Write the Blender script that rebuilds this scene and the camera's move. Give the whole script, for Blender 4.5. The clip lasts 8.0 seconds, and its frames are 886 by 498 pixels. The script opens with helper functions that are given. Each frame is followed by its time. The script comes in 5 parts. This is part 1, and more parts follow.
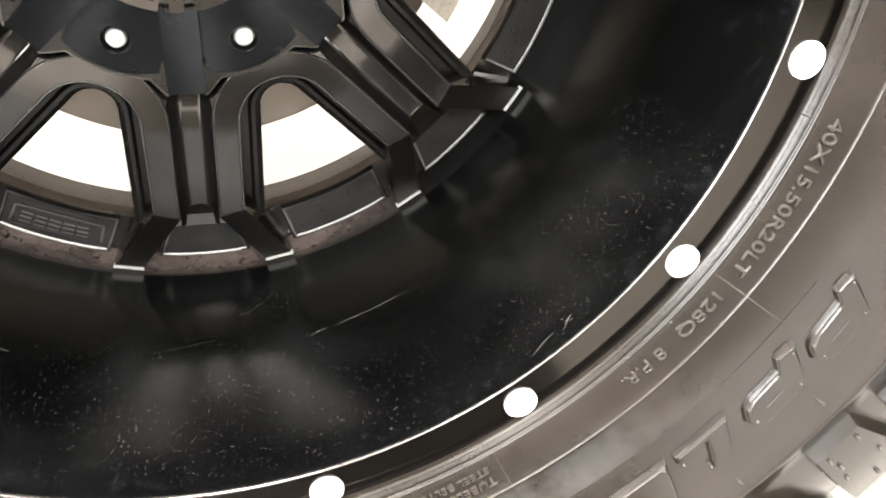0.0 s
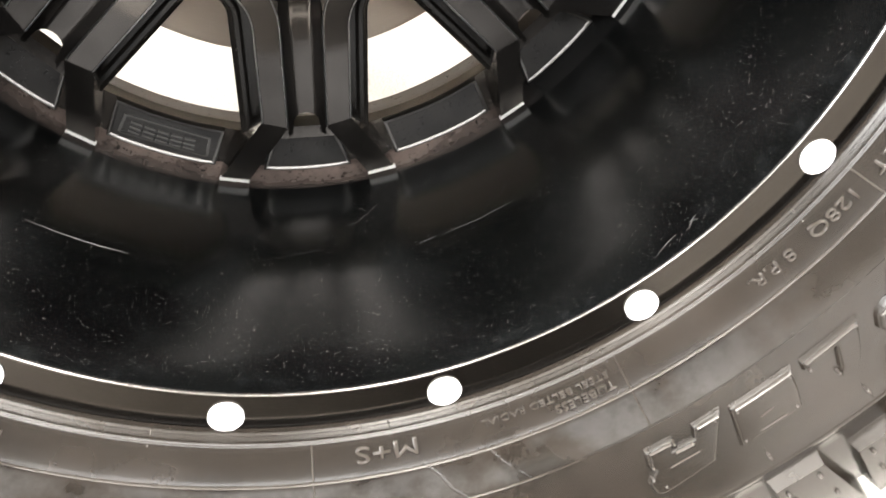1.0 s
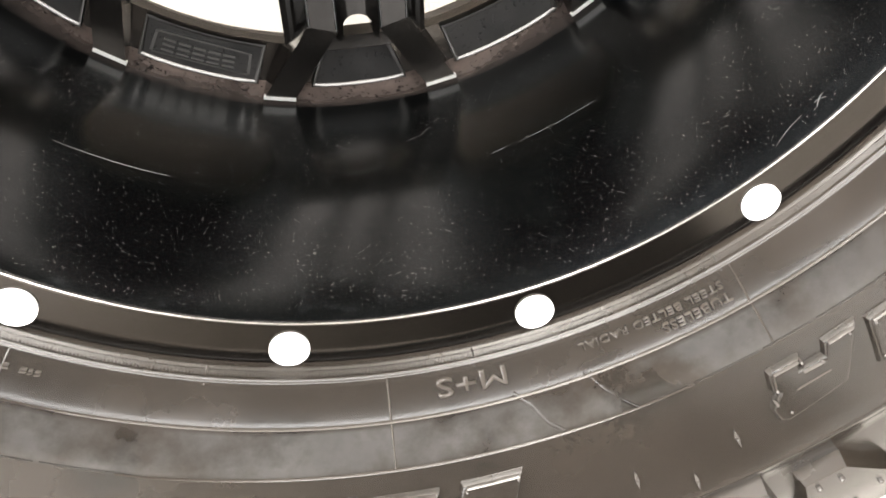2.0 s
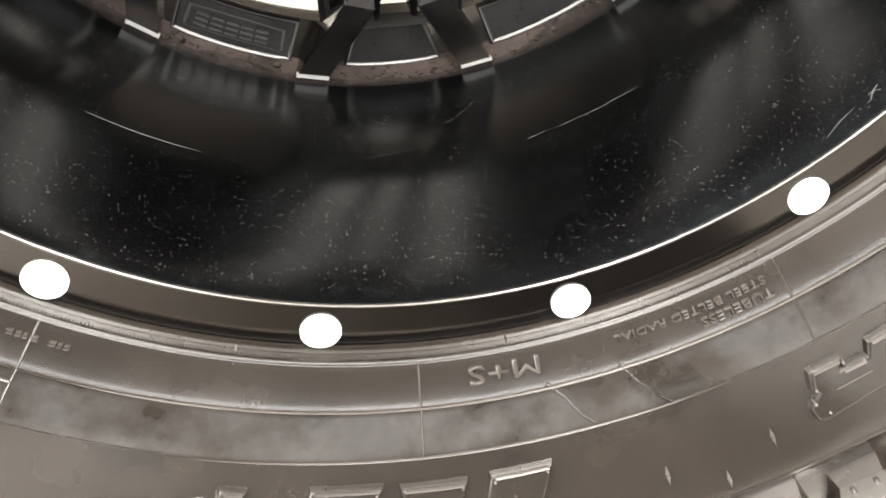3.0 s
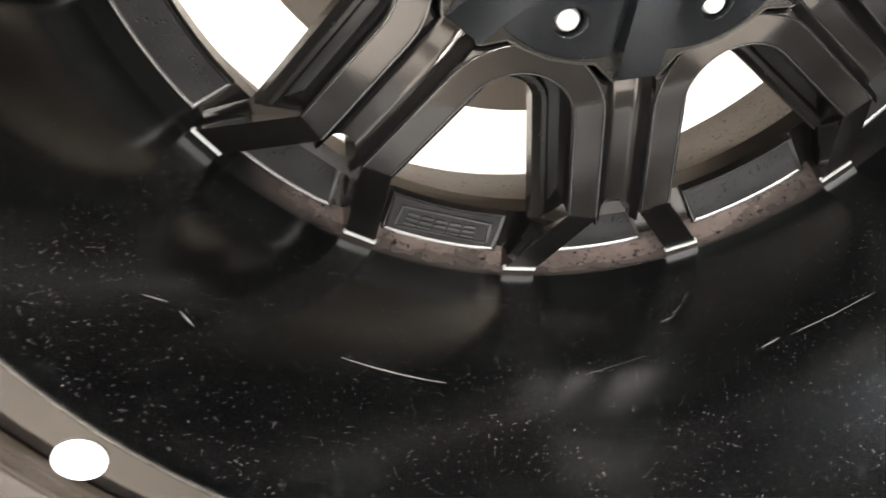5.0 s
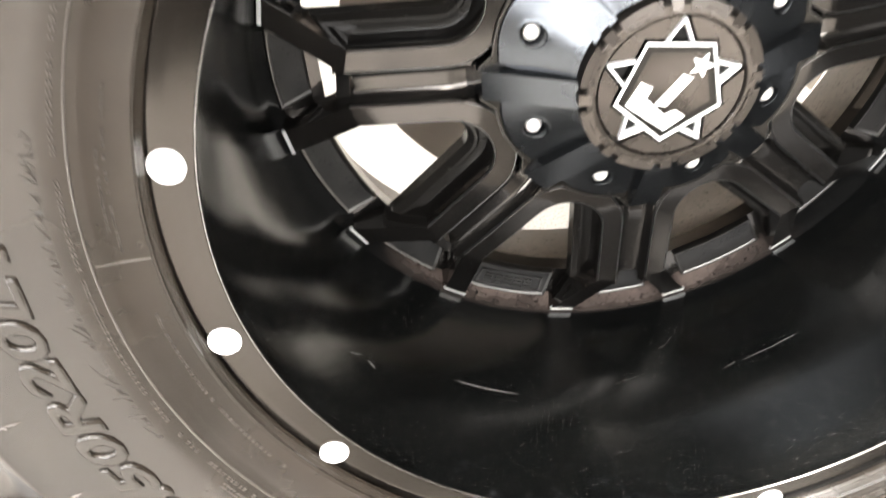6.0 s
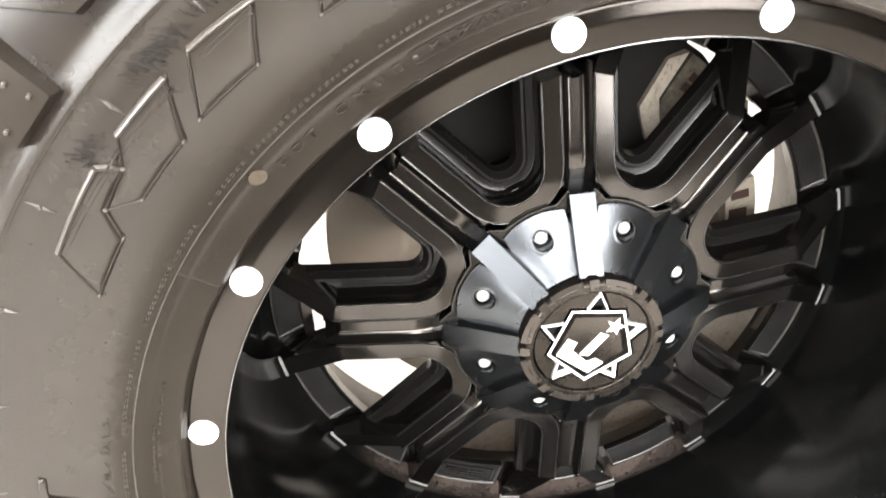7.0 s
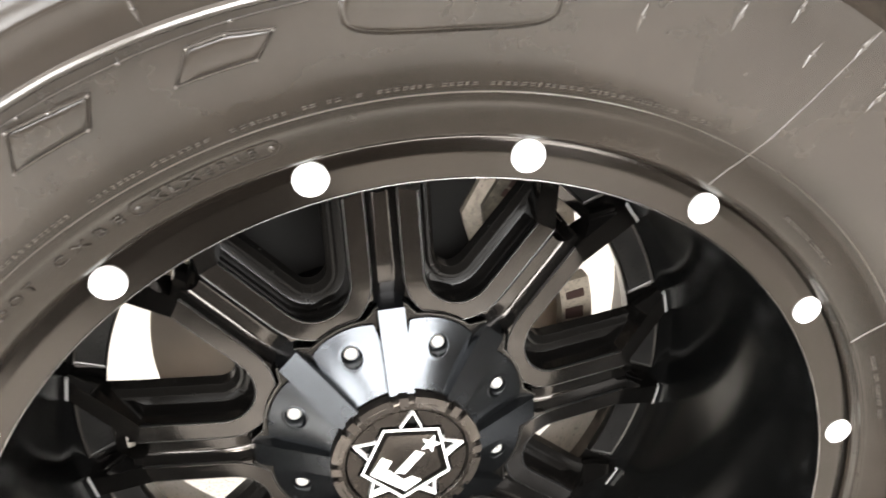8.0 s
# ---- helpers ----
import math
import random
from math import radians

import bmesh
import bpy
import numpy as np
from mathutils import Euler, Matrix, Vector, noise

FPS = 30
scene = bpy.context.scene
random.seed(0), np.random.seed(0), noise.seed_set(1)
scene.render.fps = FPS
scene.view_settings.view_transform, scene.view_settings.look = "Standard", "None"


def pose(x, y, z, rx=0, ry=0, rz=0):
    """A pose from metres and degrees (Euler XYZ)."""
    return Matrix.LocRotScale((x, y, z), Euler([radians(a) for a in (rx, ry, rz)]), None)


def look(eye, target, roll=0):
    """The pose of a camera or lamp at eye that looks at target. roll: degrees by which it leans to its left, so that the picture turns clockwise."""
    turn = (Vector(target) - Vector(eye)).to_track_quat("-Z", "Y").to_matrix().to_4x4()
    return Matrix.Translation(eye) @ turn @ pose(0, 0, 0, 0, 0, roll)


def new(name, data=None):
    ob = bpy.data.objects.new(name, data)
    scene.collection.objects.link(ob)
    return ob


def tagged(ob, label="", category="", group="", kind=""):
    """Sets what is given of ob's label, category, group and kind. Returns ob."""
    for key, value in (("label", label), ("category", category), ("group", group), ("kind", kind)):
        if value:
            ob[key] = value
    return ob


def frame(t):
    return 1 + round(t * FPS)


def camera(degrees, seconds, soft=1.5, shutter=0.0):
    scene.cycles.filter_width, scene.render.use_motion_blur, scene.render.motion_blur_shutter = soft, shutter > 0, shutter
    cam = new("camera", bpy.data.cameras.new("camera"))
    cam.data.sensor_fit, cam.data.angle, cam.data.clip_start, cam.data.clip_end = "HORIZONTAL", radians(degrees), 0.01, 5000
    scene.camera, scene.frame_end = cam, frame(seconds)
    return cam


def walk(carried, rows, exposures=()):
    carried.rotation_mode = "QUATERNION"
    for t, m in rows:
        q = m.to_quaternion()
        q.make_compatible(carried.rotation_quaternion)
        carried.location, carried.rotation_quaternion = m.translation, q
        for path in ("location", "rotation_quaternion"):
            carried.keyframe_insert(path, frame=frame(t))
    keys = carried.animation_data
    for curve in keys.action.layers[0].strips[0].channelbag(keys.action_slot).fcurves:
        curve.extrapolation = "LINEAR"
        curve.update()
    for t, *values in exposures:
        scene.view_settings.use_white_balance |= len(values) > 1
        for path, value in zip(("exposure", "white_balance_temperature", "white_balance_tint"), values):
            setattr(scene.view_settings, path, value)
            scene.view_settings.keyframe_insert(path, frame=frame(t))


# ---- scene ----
cam = camera(54.27, 8.0, soft=1.6, shutter=0.25)
ZC = 0.490  # height of the wheel's axis over the floor
# seconds; place from the middle of the wheel's outer face; turn in degrees
ROWS = [
    (0.0, 0.0084, -0.3085, 0.0483, 62.73, -8.99, -14.56),
    (0.3, -0.0040, -0.3113, 0.0357, 62.10, -9.10, -13.45),
    (0.5, -0.0073, -0.3103, 0.0349, 60.76, -8.62, -12.32),
    (1.0, -0.0176, -0.3091, 0.0176, 59.33, -7.19, -11.22),
    (1.5, -0.0232, -0.2865, -0.0168, 58.01, -4.13, -11.44),
    (2.0, -0.0253, -0.2746, -0.0321, 56.73, -3.65, -10.51),
    (3.5, -0.0518, -0.2631, -0.0380, 55.73, -5.21, -8.05),
    (4.0, -0.0820, -0.2525, -0.0235, 56.86, -6.74, -7.73),
    (4.3, -0.0905, -0.2394, -0.0070, 56.78, -5.96, -6.44),
    (4.5, -0.0970, -0.2228, -0.0103, 57.31, -4.85, -6.93),
    (4.7, -0.0985, -0.1941, 0.0105, 57.56, -2.90, -7.33),
    (5.8, -0.1872, -0.2890, 0.1451, 52.98, -0.94, -7.12),
    (6.0, -0.1867, -0.3274, 0.2165, 53.29, -1.11, -7.03),
    (6.3, -0.1936, -0.3774, 0.2859, 55.58, -1.39, -7.26),
    (6.5, -0.1988, -0.3874, 0.3106, 57.21, -1.96, -7.56),
    (7.0, -0.2036, -0.3857, 0.3559, 60.75, -3.23, -8.76),
    (7.2, -0.1930, -0.3849, 0.3662, 61.88, -3.71, -9.36),
    (7.5, -0.1629, -0.3797, 0.3833, 63.02, -4.18, -9.92),
    (8.0, -0.1121, -0.3653, 0.3954, 64.15, -4.57, -12.76),
]
walk(cam, [(t, pose(x, y, ZC + z, rx, ry, rz)) for t, x, y, z, rx, ry, rz in ROWS],
     exposures=[(0.0, 0.48), (1.0, 0.38), (2.0, 0.31), (3.5, 0.34), (4.5, 0.66), (4.7, 0.92), (5.8, 0.8), (6.0, 0.72), (7.0, 0.49), (8.0, 0.29)])

# ---- light: a workshop hall with daylight windows in front and to one side, and lamps in the ceiling ----
world = bpy.data.worlds.new("world")
scene.world = world
world.use_nodes = True
wn, wl = world.node_tree.nodes, world.node_tree.links
sky = wn.new("ShaderNodeTexSky")
sky.sky_type = "NISHITA"
sky.sun_disc = False
sky.sun_elevation, sky.sun_rotation = radians(45), radians(30)
wl.new(sky.outputs["Color"], wn["Background"].inputs["Color"])
wn["Background"].inputs["Strength"].default_value = 0.1


def area_lamp(name, eye, target, sx, sy, radiance, colour):
    """A lamp that fills a window or a fitting, by its brightness for each square metre."""
    data = bpy.data.lights.new(name, "AREA")
    data.shape, data.size, data.size_y, data.color = "RECTANGLE", sx, sy, colour
    data.energy = radiance * math.pi * sx * sy
    ob = new(name, data)
    ob.matrix_world = look(eye, target)
    return ob


DAY, WARM = (1.0, 0.985, 0.965), (1.0, 0.95, 0.88)
area_lamp("window_daylight", (0.1, -3.24, 2.12), (0.1, 0, 2.12), 3.0, 1.5, 21, DAY)
# Low opening and lamp added only to brighten a reflection in the barrel.
area_lamp("window_daylight", (1.5, -3.24, 0.75), (1.5, 0, 0.75), 0.8, 0.5, 15, DAY)
area_lamp("window_daylight", (-3.3, -3.24, 1.55), (-3.3, 0, 1.55), 3.2, 1.68, 15, DAY)
area_lamp("window_daylight", (-5.04, -0.95, 1.55), (0, -0.95, 1.55), 4.3, 2.1, 20, DAY)
for x, y in ((-2.8, -2.1), (-0.6, -2.1), (1.6, -2.1), (-2.8, -0.3), (-0.6, -0.3), (1.6, -0.3), (-2.4, 2.6), (0.0, 2.6), (2.4, 2.6)):
    area_lamp("ceiling_lamp", (x, y, 3.46), (x, y, 0), 0.6, 1.5, 24 if y < 1 else 16, WARM)


# ---- materials ----
def shader(name, base, rough=0.5, metal=0.0, spec=0.5, coat=0.0, coat_rough=0.1):
    m = bpy.data.materials.new(name)
    m.use_nodes = True
    b = m.node_tree.nodes["Principled BSDF"]
    b.inputs["Base Color"].default_value = (*base, 1)
    b.inputs["Roughness"].default_value = rough
    b.inputs["Metallic"].default_value = metal
    b.inputs["Specular IOR Level"].default_value = spec
    b.inputs["Coat Weight"].default_value = coat
    b.inputs["Coat Roughness"].default_value = coat_rough
    return m


def coords(m, scale=(1, 1, 1)):
    n, l = m.node_tree.nodes, m.node_tree.links
    c, mp = n.new("ShaderNodeTexCoord"), n.new("ShaderNodeMapping")
    mp.inputs["Scale"].default_value = scale
    l.new(c.outputs["Object"], mp.inputs["Vector"])
    return mp.outputs["Vector"]


def noise_tex(m, vec, scale, detail=4.0, rough=0.55):
    t = m.node_tree.nodes.new("ShaderNodeTexNoise")
    t.inputs["Scale"].default_value, t.inputs["Detail"].default_value, t.inputs["Roughness"].default_value = scale, detail, rough
    m.node_tree.links.new(vec, t.inputs["Vector"])
    return t.outputs["Fac"]


def ramp(m, fac, stops):
    r = m.node_tree.nodes.new("ShaderNodeValToRGB")
    e = r.color_ramp.elements
    while len(e) < len(stops):
        e.new(0.5)
    for el, (p, c) in zip(e, stops):
        el.position, el.color = p, (*c, 1) if len(c) == 3 else c
    m.node_tree.links.new(fac, r.inputs["Fac"])
    return r.outputs["Color"]


def grey(v):
    return (v, v, v)


def mix_in(m, a, b, fac):
    x = m.node_tree.nodes.new("ShaderNodeMix")
    x.data_type = "RGBA"
    l = m.node_tree.links
    l.new(fac, x.inputs["Factor"]), l.new(a, x.inputs[6]), l.new(b, x.inputs[7])
    return x.outputs[2]


def bump(m, fac, strength, dist=0.001, after=None):
    b = m.node_tree.nodes.new("ShaderNodeBump")
    b.inputs["Strength"].default_value, b.inputs["Distance"].default_value = strength, dist
    l = m.node_tree.links
    l.new(fac, b.inputs["Height"])
    if after is not None:
        l.new(after, b.inputs["Normal"])
    return b.outputs["Normal"]


def feed(m, socket, out):
    m.node_tree.links.new(out, m.node_tree.nodes["Principled BSDF"].inputs[socket])


def around(m, scale):
    """A coordinate that changes with the distance from the wheel's axis alone."""
    n, l = m.node_tree.nodes, m.node_tree.links
    c, mp, ln, mul = n.new("ShaderNodeTexCoord"), n.new("ShaderNodeMapping"), n.new("ShaderNodeVectorMath"), n.new("ShaderNodeMath")
    mp.inputs["Scale"].default_value = (1, 0, 1)
    ln.operation, mul.operation = "LENGTH", "MULTIPLY"
    mul.inputs[1].default_value = scale
    l.new(c.outputs["Object"], mp.inputs["Vector"]), l.new(mp.outputs["Vector"], ln.inputs[0]), l.new(ln.outputs["Value"], mul.inputs[0])
    return mul.outputs["Value"]


def rubber_material():
    m = shader("rubber", (0.025, 0.023, 0.021), 0.3, spec=0.5)
    v = coords(m)
    big, mid, fine = noise_tex(m, v, 9, 5), noise_tex(m, v, 60, 6, 0.65), noise_tex(m, v, 900, 3)
    dust = ramp(m, mid, [(0.3, (0.0170, 0.0135, 0.0106)), (0.6, (0.0199, 0.0159, 0.0125)), (0.8, (0.0238, 0.0190, 0.0149))])
    wet = ramp(m, big, [(0.38, (0.009, 0.0074, 0.0059)), (0.62, (0.0228, 0.0185, 0.0148))])
    n, l = m.node_tree.nodes, m.node_tree.links
    # tyre dressing on the lower sidewall: a grey film between two rings, dark runs beyond them
    sep = n.new("ShaderNodeSeparateXYZ")
    l.new(v, sep.inputs[0])
    dist = around(m, 1.0)

    def between(value, a, b):
        r = n.new("ShaderNodeMapRange")
        r.inputs["From Min"].default_value, r.inputs["From Max"].default_value = a, b
        l.new(value, r.inputs["Value"])
        return r.outputs["Result"]

    def times(*values):
        out = values[0]
        for other in values[1:]:
            x = n.new("ShaderNodeMath")
            x.operation = "MULTIPLY"
            l.new(out, x.inputs[0]), l.new(other, x.inputs[1])
            out = x.outputs[0]
        return out

    low = between(sep.outputs["Z"], -0.16, -0.24)
    cloud = ramp(m, noise_tex(m, v, 24, 7, 0.6), [(0.4, grey(0.0)), (0.58, grey(1.0))])
    film = times(low, cloud, between(dist, 0.2925, 0.2945), between(dist, 0.3125, 0.3105))
    spill = ramp(m, noise_tex(m, v, 32, 7, 0.66), [(0.5, grey(0.0)), (0.62, grey(0.9))])
    runs = times(low, spill, between(dist, 0.286, 0.2935), between(dist, 0.332, 0.318))
    grey_film = ramp(m, mid, [(0.3, (0.034, 0.0325, 0.031)), (0.7, (0.046, 0.044, 0.042))])
    dark_run = ramp(m, mid, [(0.3, (0.004, 0.0034, 0.0028)), (0.7, (0.007, 0.006, 0.005))])
    plain = mix_in(m, mix_in(m, dust, wet, noise_tex(m, v, 4, 2)), dark_run, runs)
    feed(m, "Base Color", mix_in(m, plain, grey_film, film))
    pool = noise_tex(m, v, 22, 6, 0.6)
    dry = ramp(m, pool, [(0.25, grey(0.19)), (0.75, grey(0.28))])
    feed(m, "Roughness", mix_in(m, dry, ramp(m, pool, [(0.3, grey(0.12)), (0.7, grey(0.22))]), runs))
    feed(m, "Normal", bump(m, fine, 0.06, 0.0003, bump(m, mid, 0.02, 0.001)))
    return m


def black_paint(name, base, rough, specks=True, metal=0.0):
    """Black wheel paint with dust and small nicks."""
    m = shader(name, base, rough, metal)
    v = coords(m)
    big, fine = noise_tex(m, v, 14, 4), noise_tex(m, v, 420, 3, 0.6)
    col = ramp(m, big, [(0.3, tuple(0.8 * c for c in base)), (0.7, tuple(1.25 * c for c in base))])
    if specks:
        vo = m.node_tree.nodes.new("ShaderNodeTexVoronoi")
        vo.inputs["Scale"].default_value = 240
        m.node_tree.links.new(v, vo.inputs["Vector"])
        spot = ramp(m, vo.outputs["Distance"], [(0.018, grey(1.0)), (0.032, grey(0.0))])
        some = ramp(m, noise_tex(m, v, 45, 2), [(0.42, grey(0.0)), (0.6, grey(0.55))])
        k = m.node_tree.nodes.new("ShaderNodeMath")
        k.operation = "MULTIPLY"
        m.node_tree.links.new(spot, k.inputs[0]), m.node_tree.links.new(some, k.inputs[1])
        dust = ramp(m, big, [(0.0, (0.22, 0.21, 0.2)), (1.0, (0.3, 0.29, 0.27))])
        col = mix_in(m, col, dust, k.outputs[0])
    feed(m, "Base Color", col)
    feed(m, "Roughness", ramp(m, noise_tex(m, v, 30, 5, 0.65), [(0.3, grey(rough * 0.85)), (0.7, grey(rough * 1.2))]))
    feed(m, "Normal", bump(m, fine, 0.03, 0.0003))
    return m


def turned_metal(name, base, rough, metal, lines=1.0):
    """Metal with fine lathe marks round the axis, and smudges."""
    m = shader(name, base, rough, metal)
    v, r = coords(m), around(m, 2600)
    t = m.node_tree.nodes.new("ShaderNodeTexNoise")
    t.noise_dimensions = "1D"
    t.inputs["Scale"].default_value, t.inputs["Detail"].default_value = 1.0, 4.0
    m.node_tree.links.new(r, t.inputs["W"])
    smudge = noise_tex(m, v, 22, 5, 0.6)
    light, dark = tuple(min(1, 1.1 * c) for c in base), tuple(0.9 * c for c in base)
    feed(m, "Base Color", mix_in(m, ramp(m, t.outputs["Fac"], [(0.35, dark), (0.65, light)]), ramp(m, smudge, [(0.3, dark), (0.7, light)]), noise_tex(m, v, 6, 2)))
    feed(m, "Roughness", ramp(m, smudge, [(0.3, grey(rough * 0.8)), (0.7, grey(rough * 1.25))]))
    feed(m, "Normal", bump(m, t.outputs["Fac"], 0.12 * lines, 0.0003))
    return m


def worn_cast(name, black, dust, amount, smooth=0.24, dull=0.45, relief=0.14, gloss=0.5):
    """Black casting skin with brownish dust worn through in patches."""
    m = shader(name, black, 0.35, spec=gloss)
    v = coords(m)
    big, fine = noise_tex(m, v, 38, 6, 0.7), noise_tex(m, v, 320, 4, 0.7)
    patch = ramp(m, big, [(amount - 0.12, grey(1.0)), (amount + 0.12, grey(0.0))])
    pits = ramp(m, fine, [(0.34, grey(0.0)), (0.44, grey(1.0))])
    k = m.node_tree.nodes.new("ShaderNodeMath")
    k.operation = "MULTIPLY"
    m.node_tree.links.new(patch, k.inputs[0]), m.node_tree.links.new(pits, k.inputs[1])
    c1 = ramp(m, big, [(0.2, black), (0.8, tuple(1.3 * c for c in black))])
    c2 = ramp(m, fine, [(0.2, tuple(0.75 * c for c in dust)), (0.8, dust)])
    feed(m, "Base Color", mix_in(m, c1, c2, k.outputs[0]))
    feed(m, "Roughness", ramp(m, k.outputs[0], [(0.0, grey(smooth)), (1.0, grey(dull))]))
    feed(m, "Normal", bump(m, fine, relief, 0.0005))
    return m


def fillet_material():
    """Black paint under brown dust that settled on the lower part of the ring, thickest at its inner edge."""
    m = shader("dusty_fillet", (0.003, 0.003, 0.003), 0.2, spec=0.5)
    n, l = m.node_tree.nodes, m.node_tree.links
    v = coords(m)
    sep = n.new("ShaderNodeSeparateXYZ")
    l.new(v, sep.inputs[0])
    masks = []
    for axis, a, b in (("Y", 0.1775, 0.1905), ("Z", -0.165, -0.205)):
        r = n.new("ShaderNodeMapRange")
        r.inputs["From Min"].default_value, r.inputs["From Max"].default_value = a, b
        l.new(sep.outputs[axis], r.inputs["Value"])
        masks.append(r.outputs["Result"])
    big, fine = noise_tex(m, v, 34, 6, 0.65), noise_tex(m, v, 300, 4, 0.7)
    patch = ramp(m, big, [(0.36, grey(0.35)), (0.6, grey(1.0))])
    pits = ramp(m, fine, [(0.33, grey(0.0)), (0.43, grey(1.0))])
    out = patch
    for k in masks + [pits]:
        x = n.new("ShaderNodeMath")
        x.operation = "MULTIPLY"
        l.new(out, x.inputs[0]), l.new(k, x.inputs[1])
        out = x.outputs[0]
    clean = ramp(m, big, [(0.2, (0.0022, 0.0022, 0.0022)), (0.8, (0.004, 0.004, 0.004))])
    dust = ramp(m, fine, [(0.2, (0.062, 0.047, 0.041)), (0.8, (0.1, 0.078, 0.068))])
    feed(m, "Base Color", mix_in(m, clean, dust, out))
    feed(m, "Roughness", ramp(m, out, [(0.0, grey(0.19)), (1.0, grey(0.4))]))
    feed(m, "Normal", bump(m, fine, 0.05, 0.0004))
    return m


def pitted_plate():
    """Black casting with small black pits."""
    m = shader("cast_plate", (0.012, 0.012, 0.012), 0.3, spec=0.13)
    v = coords(m)
    vo = m.node_tree.nodes.new("ShaderNodeTexVoronoi")
    vo.inputs["Scale"].default_value = 420
    m.node_tree.links.new(noise_tex_vec(m, v), vo.inputs["Vector"])
    hole = ramp(m, vo.outputs["Distance"], [(0.2, grey(0.0)), (0.34, grey(1.0))])
    some = ramp(m, noise_tex(m, v, 130, 2), [(0.4, grey(0.0)), (0.55, grey(1.0))])
    keep = m.node_tree.nodes.new("ShaderNodeMath")
    keep.operation = "MAXIMUM"
    m.node_tree.links.new(hole, keep.inputs[0]), m.node_tree.links.new(some, keep.inputs[1])
    plain = ramp(m, noise_tex(m, v, 25, 4), [(0.3, (0.006, 0.006, 0.006)), (0.7, (0.018, 0.0172, 0.0165))])
    black = ramp(m, noise_tex(m, v, 25, 1), [(0.0, grey(0.001)), (1.0, grey(0.002))])
    feed(m, "Base Color", mix_in(m, black, plain, keep.outputs[0]))
    feed(m, "Normal", bump(m, keep.outputs[0], 0.5, 0.0004))
    return m


def noise_tex_vec(m, vec):
    """The coordinate, bent a little, so that spots lose their roundness."""
    n, l = m.node_tree.nodes, m.node_tree.links
    t, sc, ad = n.new("ShaderNodeTexNoise"), n.new("ShaderNodeVectorMath"), n.new("ShaderNodeVectorMath")
    t.inputs["Scale"].default_value = 260
    sc.operation, ad.operation = "SCALE", "ADD"
    sc.inputs["Scale"].default_value = 0.004
    l.new(vec, t.inputs["Vector"]), l.new(t.outputs["Color"], sc.inputs[0]), l.new(sc.outputs["Vector"], ad.inputs[0]), l.new(vec, ad.inputs[1])
    return ad.outputs["Vector"]


RUBBER = rubber_material()
# Paler than the tyre: highlights of ribs and stubs put into the colour.
HIGHLIGHT_RUBBER = shader("highlight_rubber", (0.05, 0.044, 0.039), 0.18, spec=0.75)
LETTERS_RUBBER = shader("lettering_rubber", (0.034, 0.0285, 0.024), 0.26, spec=0.6)
FAINT = shader("faint_smear", (0.0148, 0.0119, 0.0094), 0.28, spec=0.45)
SMEAR = shader("black_smear", (0.012, 0.0104, 0.009), 0.45, spec=0.3)
PAPER = worn_cast("tan_paper", (0.03, 0.024, 0.017), (0.075, 0.058, 0.04), 0.5, 0.5, 0.6, 0.2)
BARREL = black_paint("barrel_paint", (0.0012, 0.0013, 0.0013), 0.185)
BARREL.node_tree.nodes["Principled BSDF"].inputs["Specular IOR Level"].default_value = 0.56


def smudge_barrel(m):
    """Greyish wiped dust on the barrel, densest near the lip."""
    n, l = m.node_tree.nodes, m.node_tree.links
    v = coords(m)
    sep, near = n.new("ShaderNodeSeparateXYZ"), n.new("ShaderNodeMapRange")
    l.new(v, sep.inputs[0]), l.new(sep.outputs["Y"], near.inputs["Value"])
    near.inputs["From Min"].default_value, near.inputs["From Max"].default_value = 0.05, 0.002
    wipes = ramp(m, noise_tex(m, v, 75, 8, 0.72), [(0.55, grey(0.0)), (0.8, grey(1.0))])
    k, old = n.new("ShaderNodeMath"), n["Principled BSDF"].inputs["Base Color"].links[0].from_socket
    k.operation = "MULTIPLY"
    l.new(near.outputs["Result"], k.inputs[0]), l.new(wipes, k.inputs[1])
    film = ramp(m, noise_tex(m, v, 400, 3), [(0.3, (0.009, 0.0098, 0.0105)), (0.7, (0.022, 0.0235, 0.0245))])
    feed(m, "Base Color", mix_in(m, old, film, k.outputs[0]))


smudge_barrel(BARREL)
SPOKE = black_paint("spoke_paint", (0.054, 0.05, 0.047), 0.115, False, 0.95)
CAP = black_paint("cap_paint", (0.054, 0.0575, 0.0625), 0.24, False, 0.95)
RING = black_paint("ring_paint", (0.074, 0.066, 0.06), 0.26, False, 0.95)
BADGE = black_paint("badge_paint", (0.03, 0.0285, 0.027), 0.25, False, 1.0)
LIP = turned_metal("lip_metal", (0.049, 0.0443, 0.0405), 0.13, 1.0, 0.4)
# Blacker and less reflective than the spokes, for the recessed window frames.
RECESS = black_paint("recess_black", (0.0055, 0.005, 0.0045), 0.24)
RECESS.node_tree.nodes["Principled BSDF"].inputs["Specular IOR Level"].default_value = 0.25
PLATE = pitted_plate()
FILLET = fillet_material()
# Paler than the spokes: the plate bevels' highlight is put into this metal.
RIM = shader("pale_alloy", (0.075, 0.073, 0.07), 0.3, 1.0)
INNER = worn_cast("dusty_alloy", (0.12, 0.105, 0.09), (0.26, 0.22, 0.185), 0.6)
SCRATCH = shader("scratched_paint", (0.14, 0.14, 0.137), 0.4)
NICK = shader("nicked_paint", (0.24, 0.235, 0.225), 0.45)
EDGE_GLINT = shader("edge_glint", (0.16, 0.16, 0.16), 0.3, 1.0)
BARE = shader("bare_metal", (0.72, 0.72, 0.71), 0.3, 0.6)
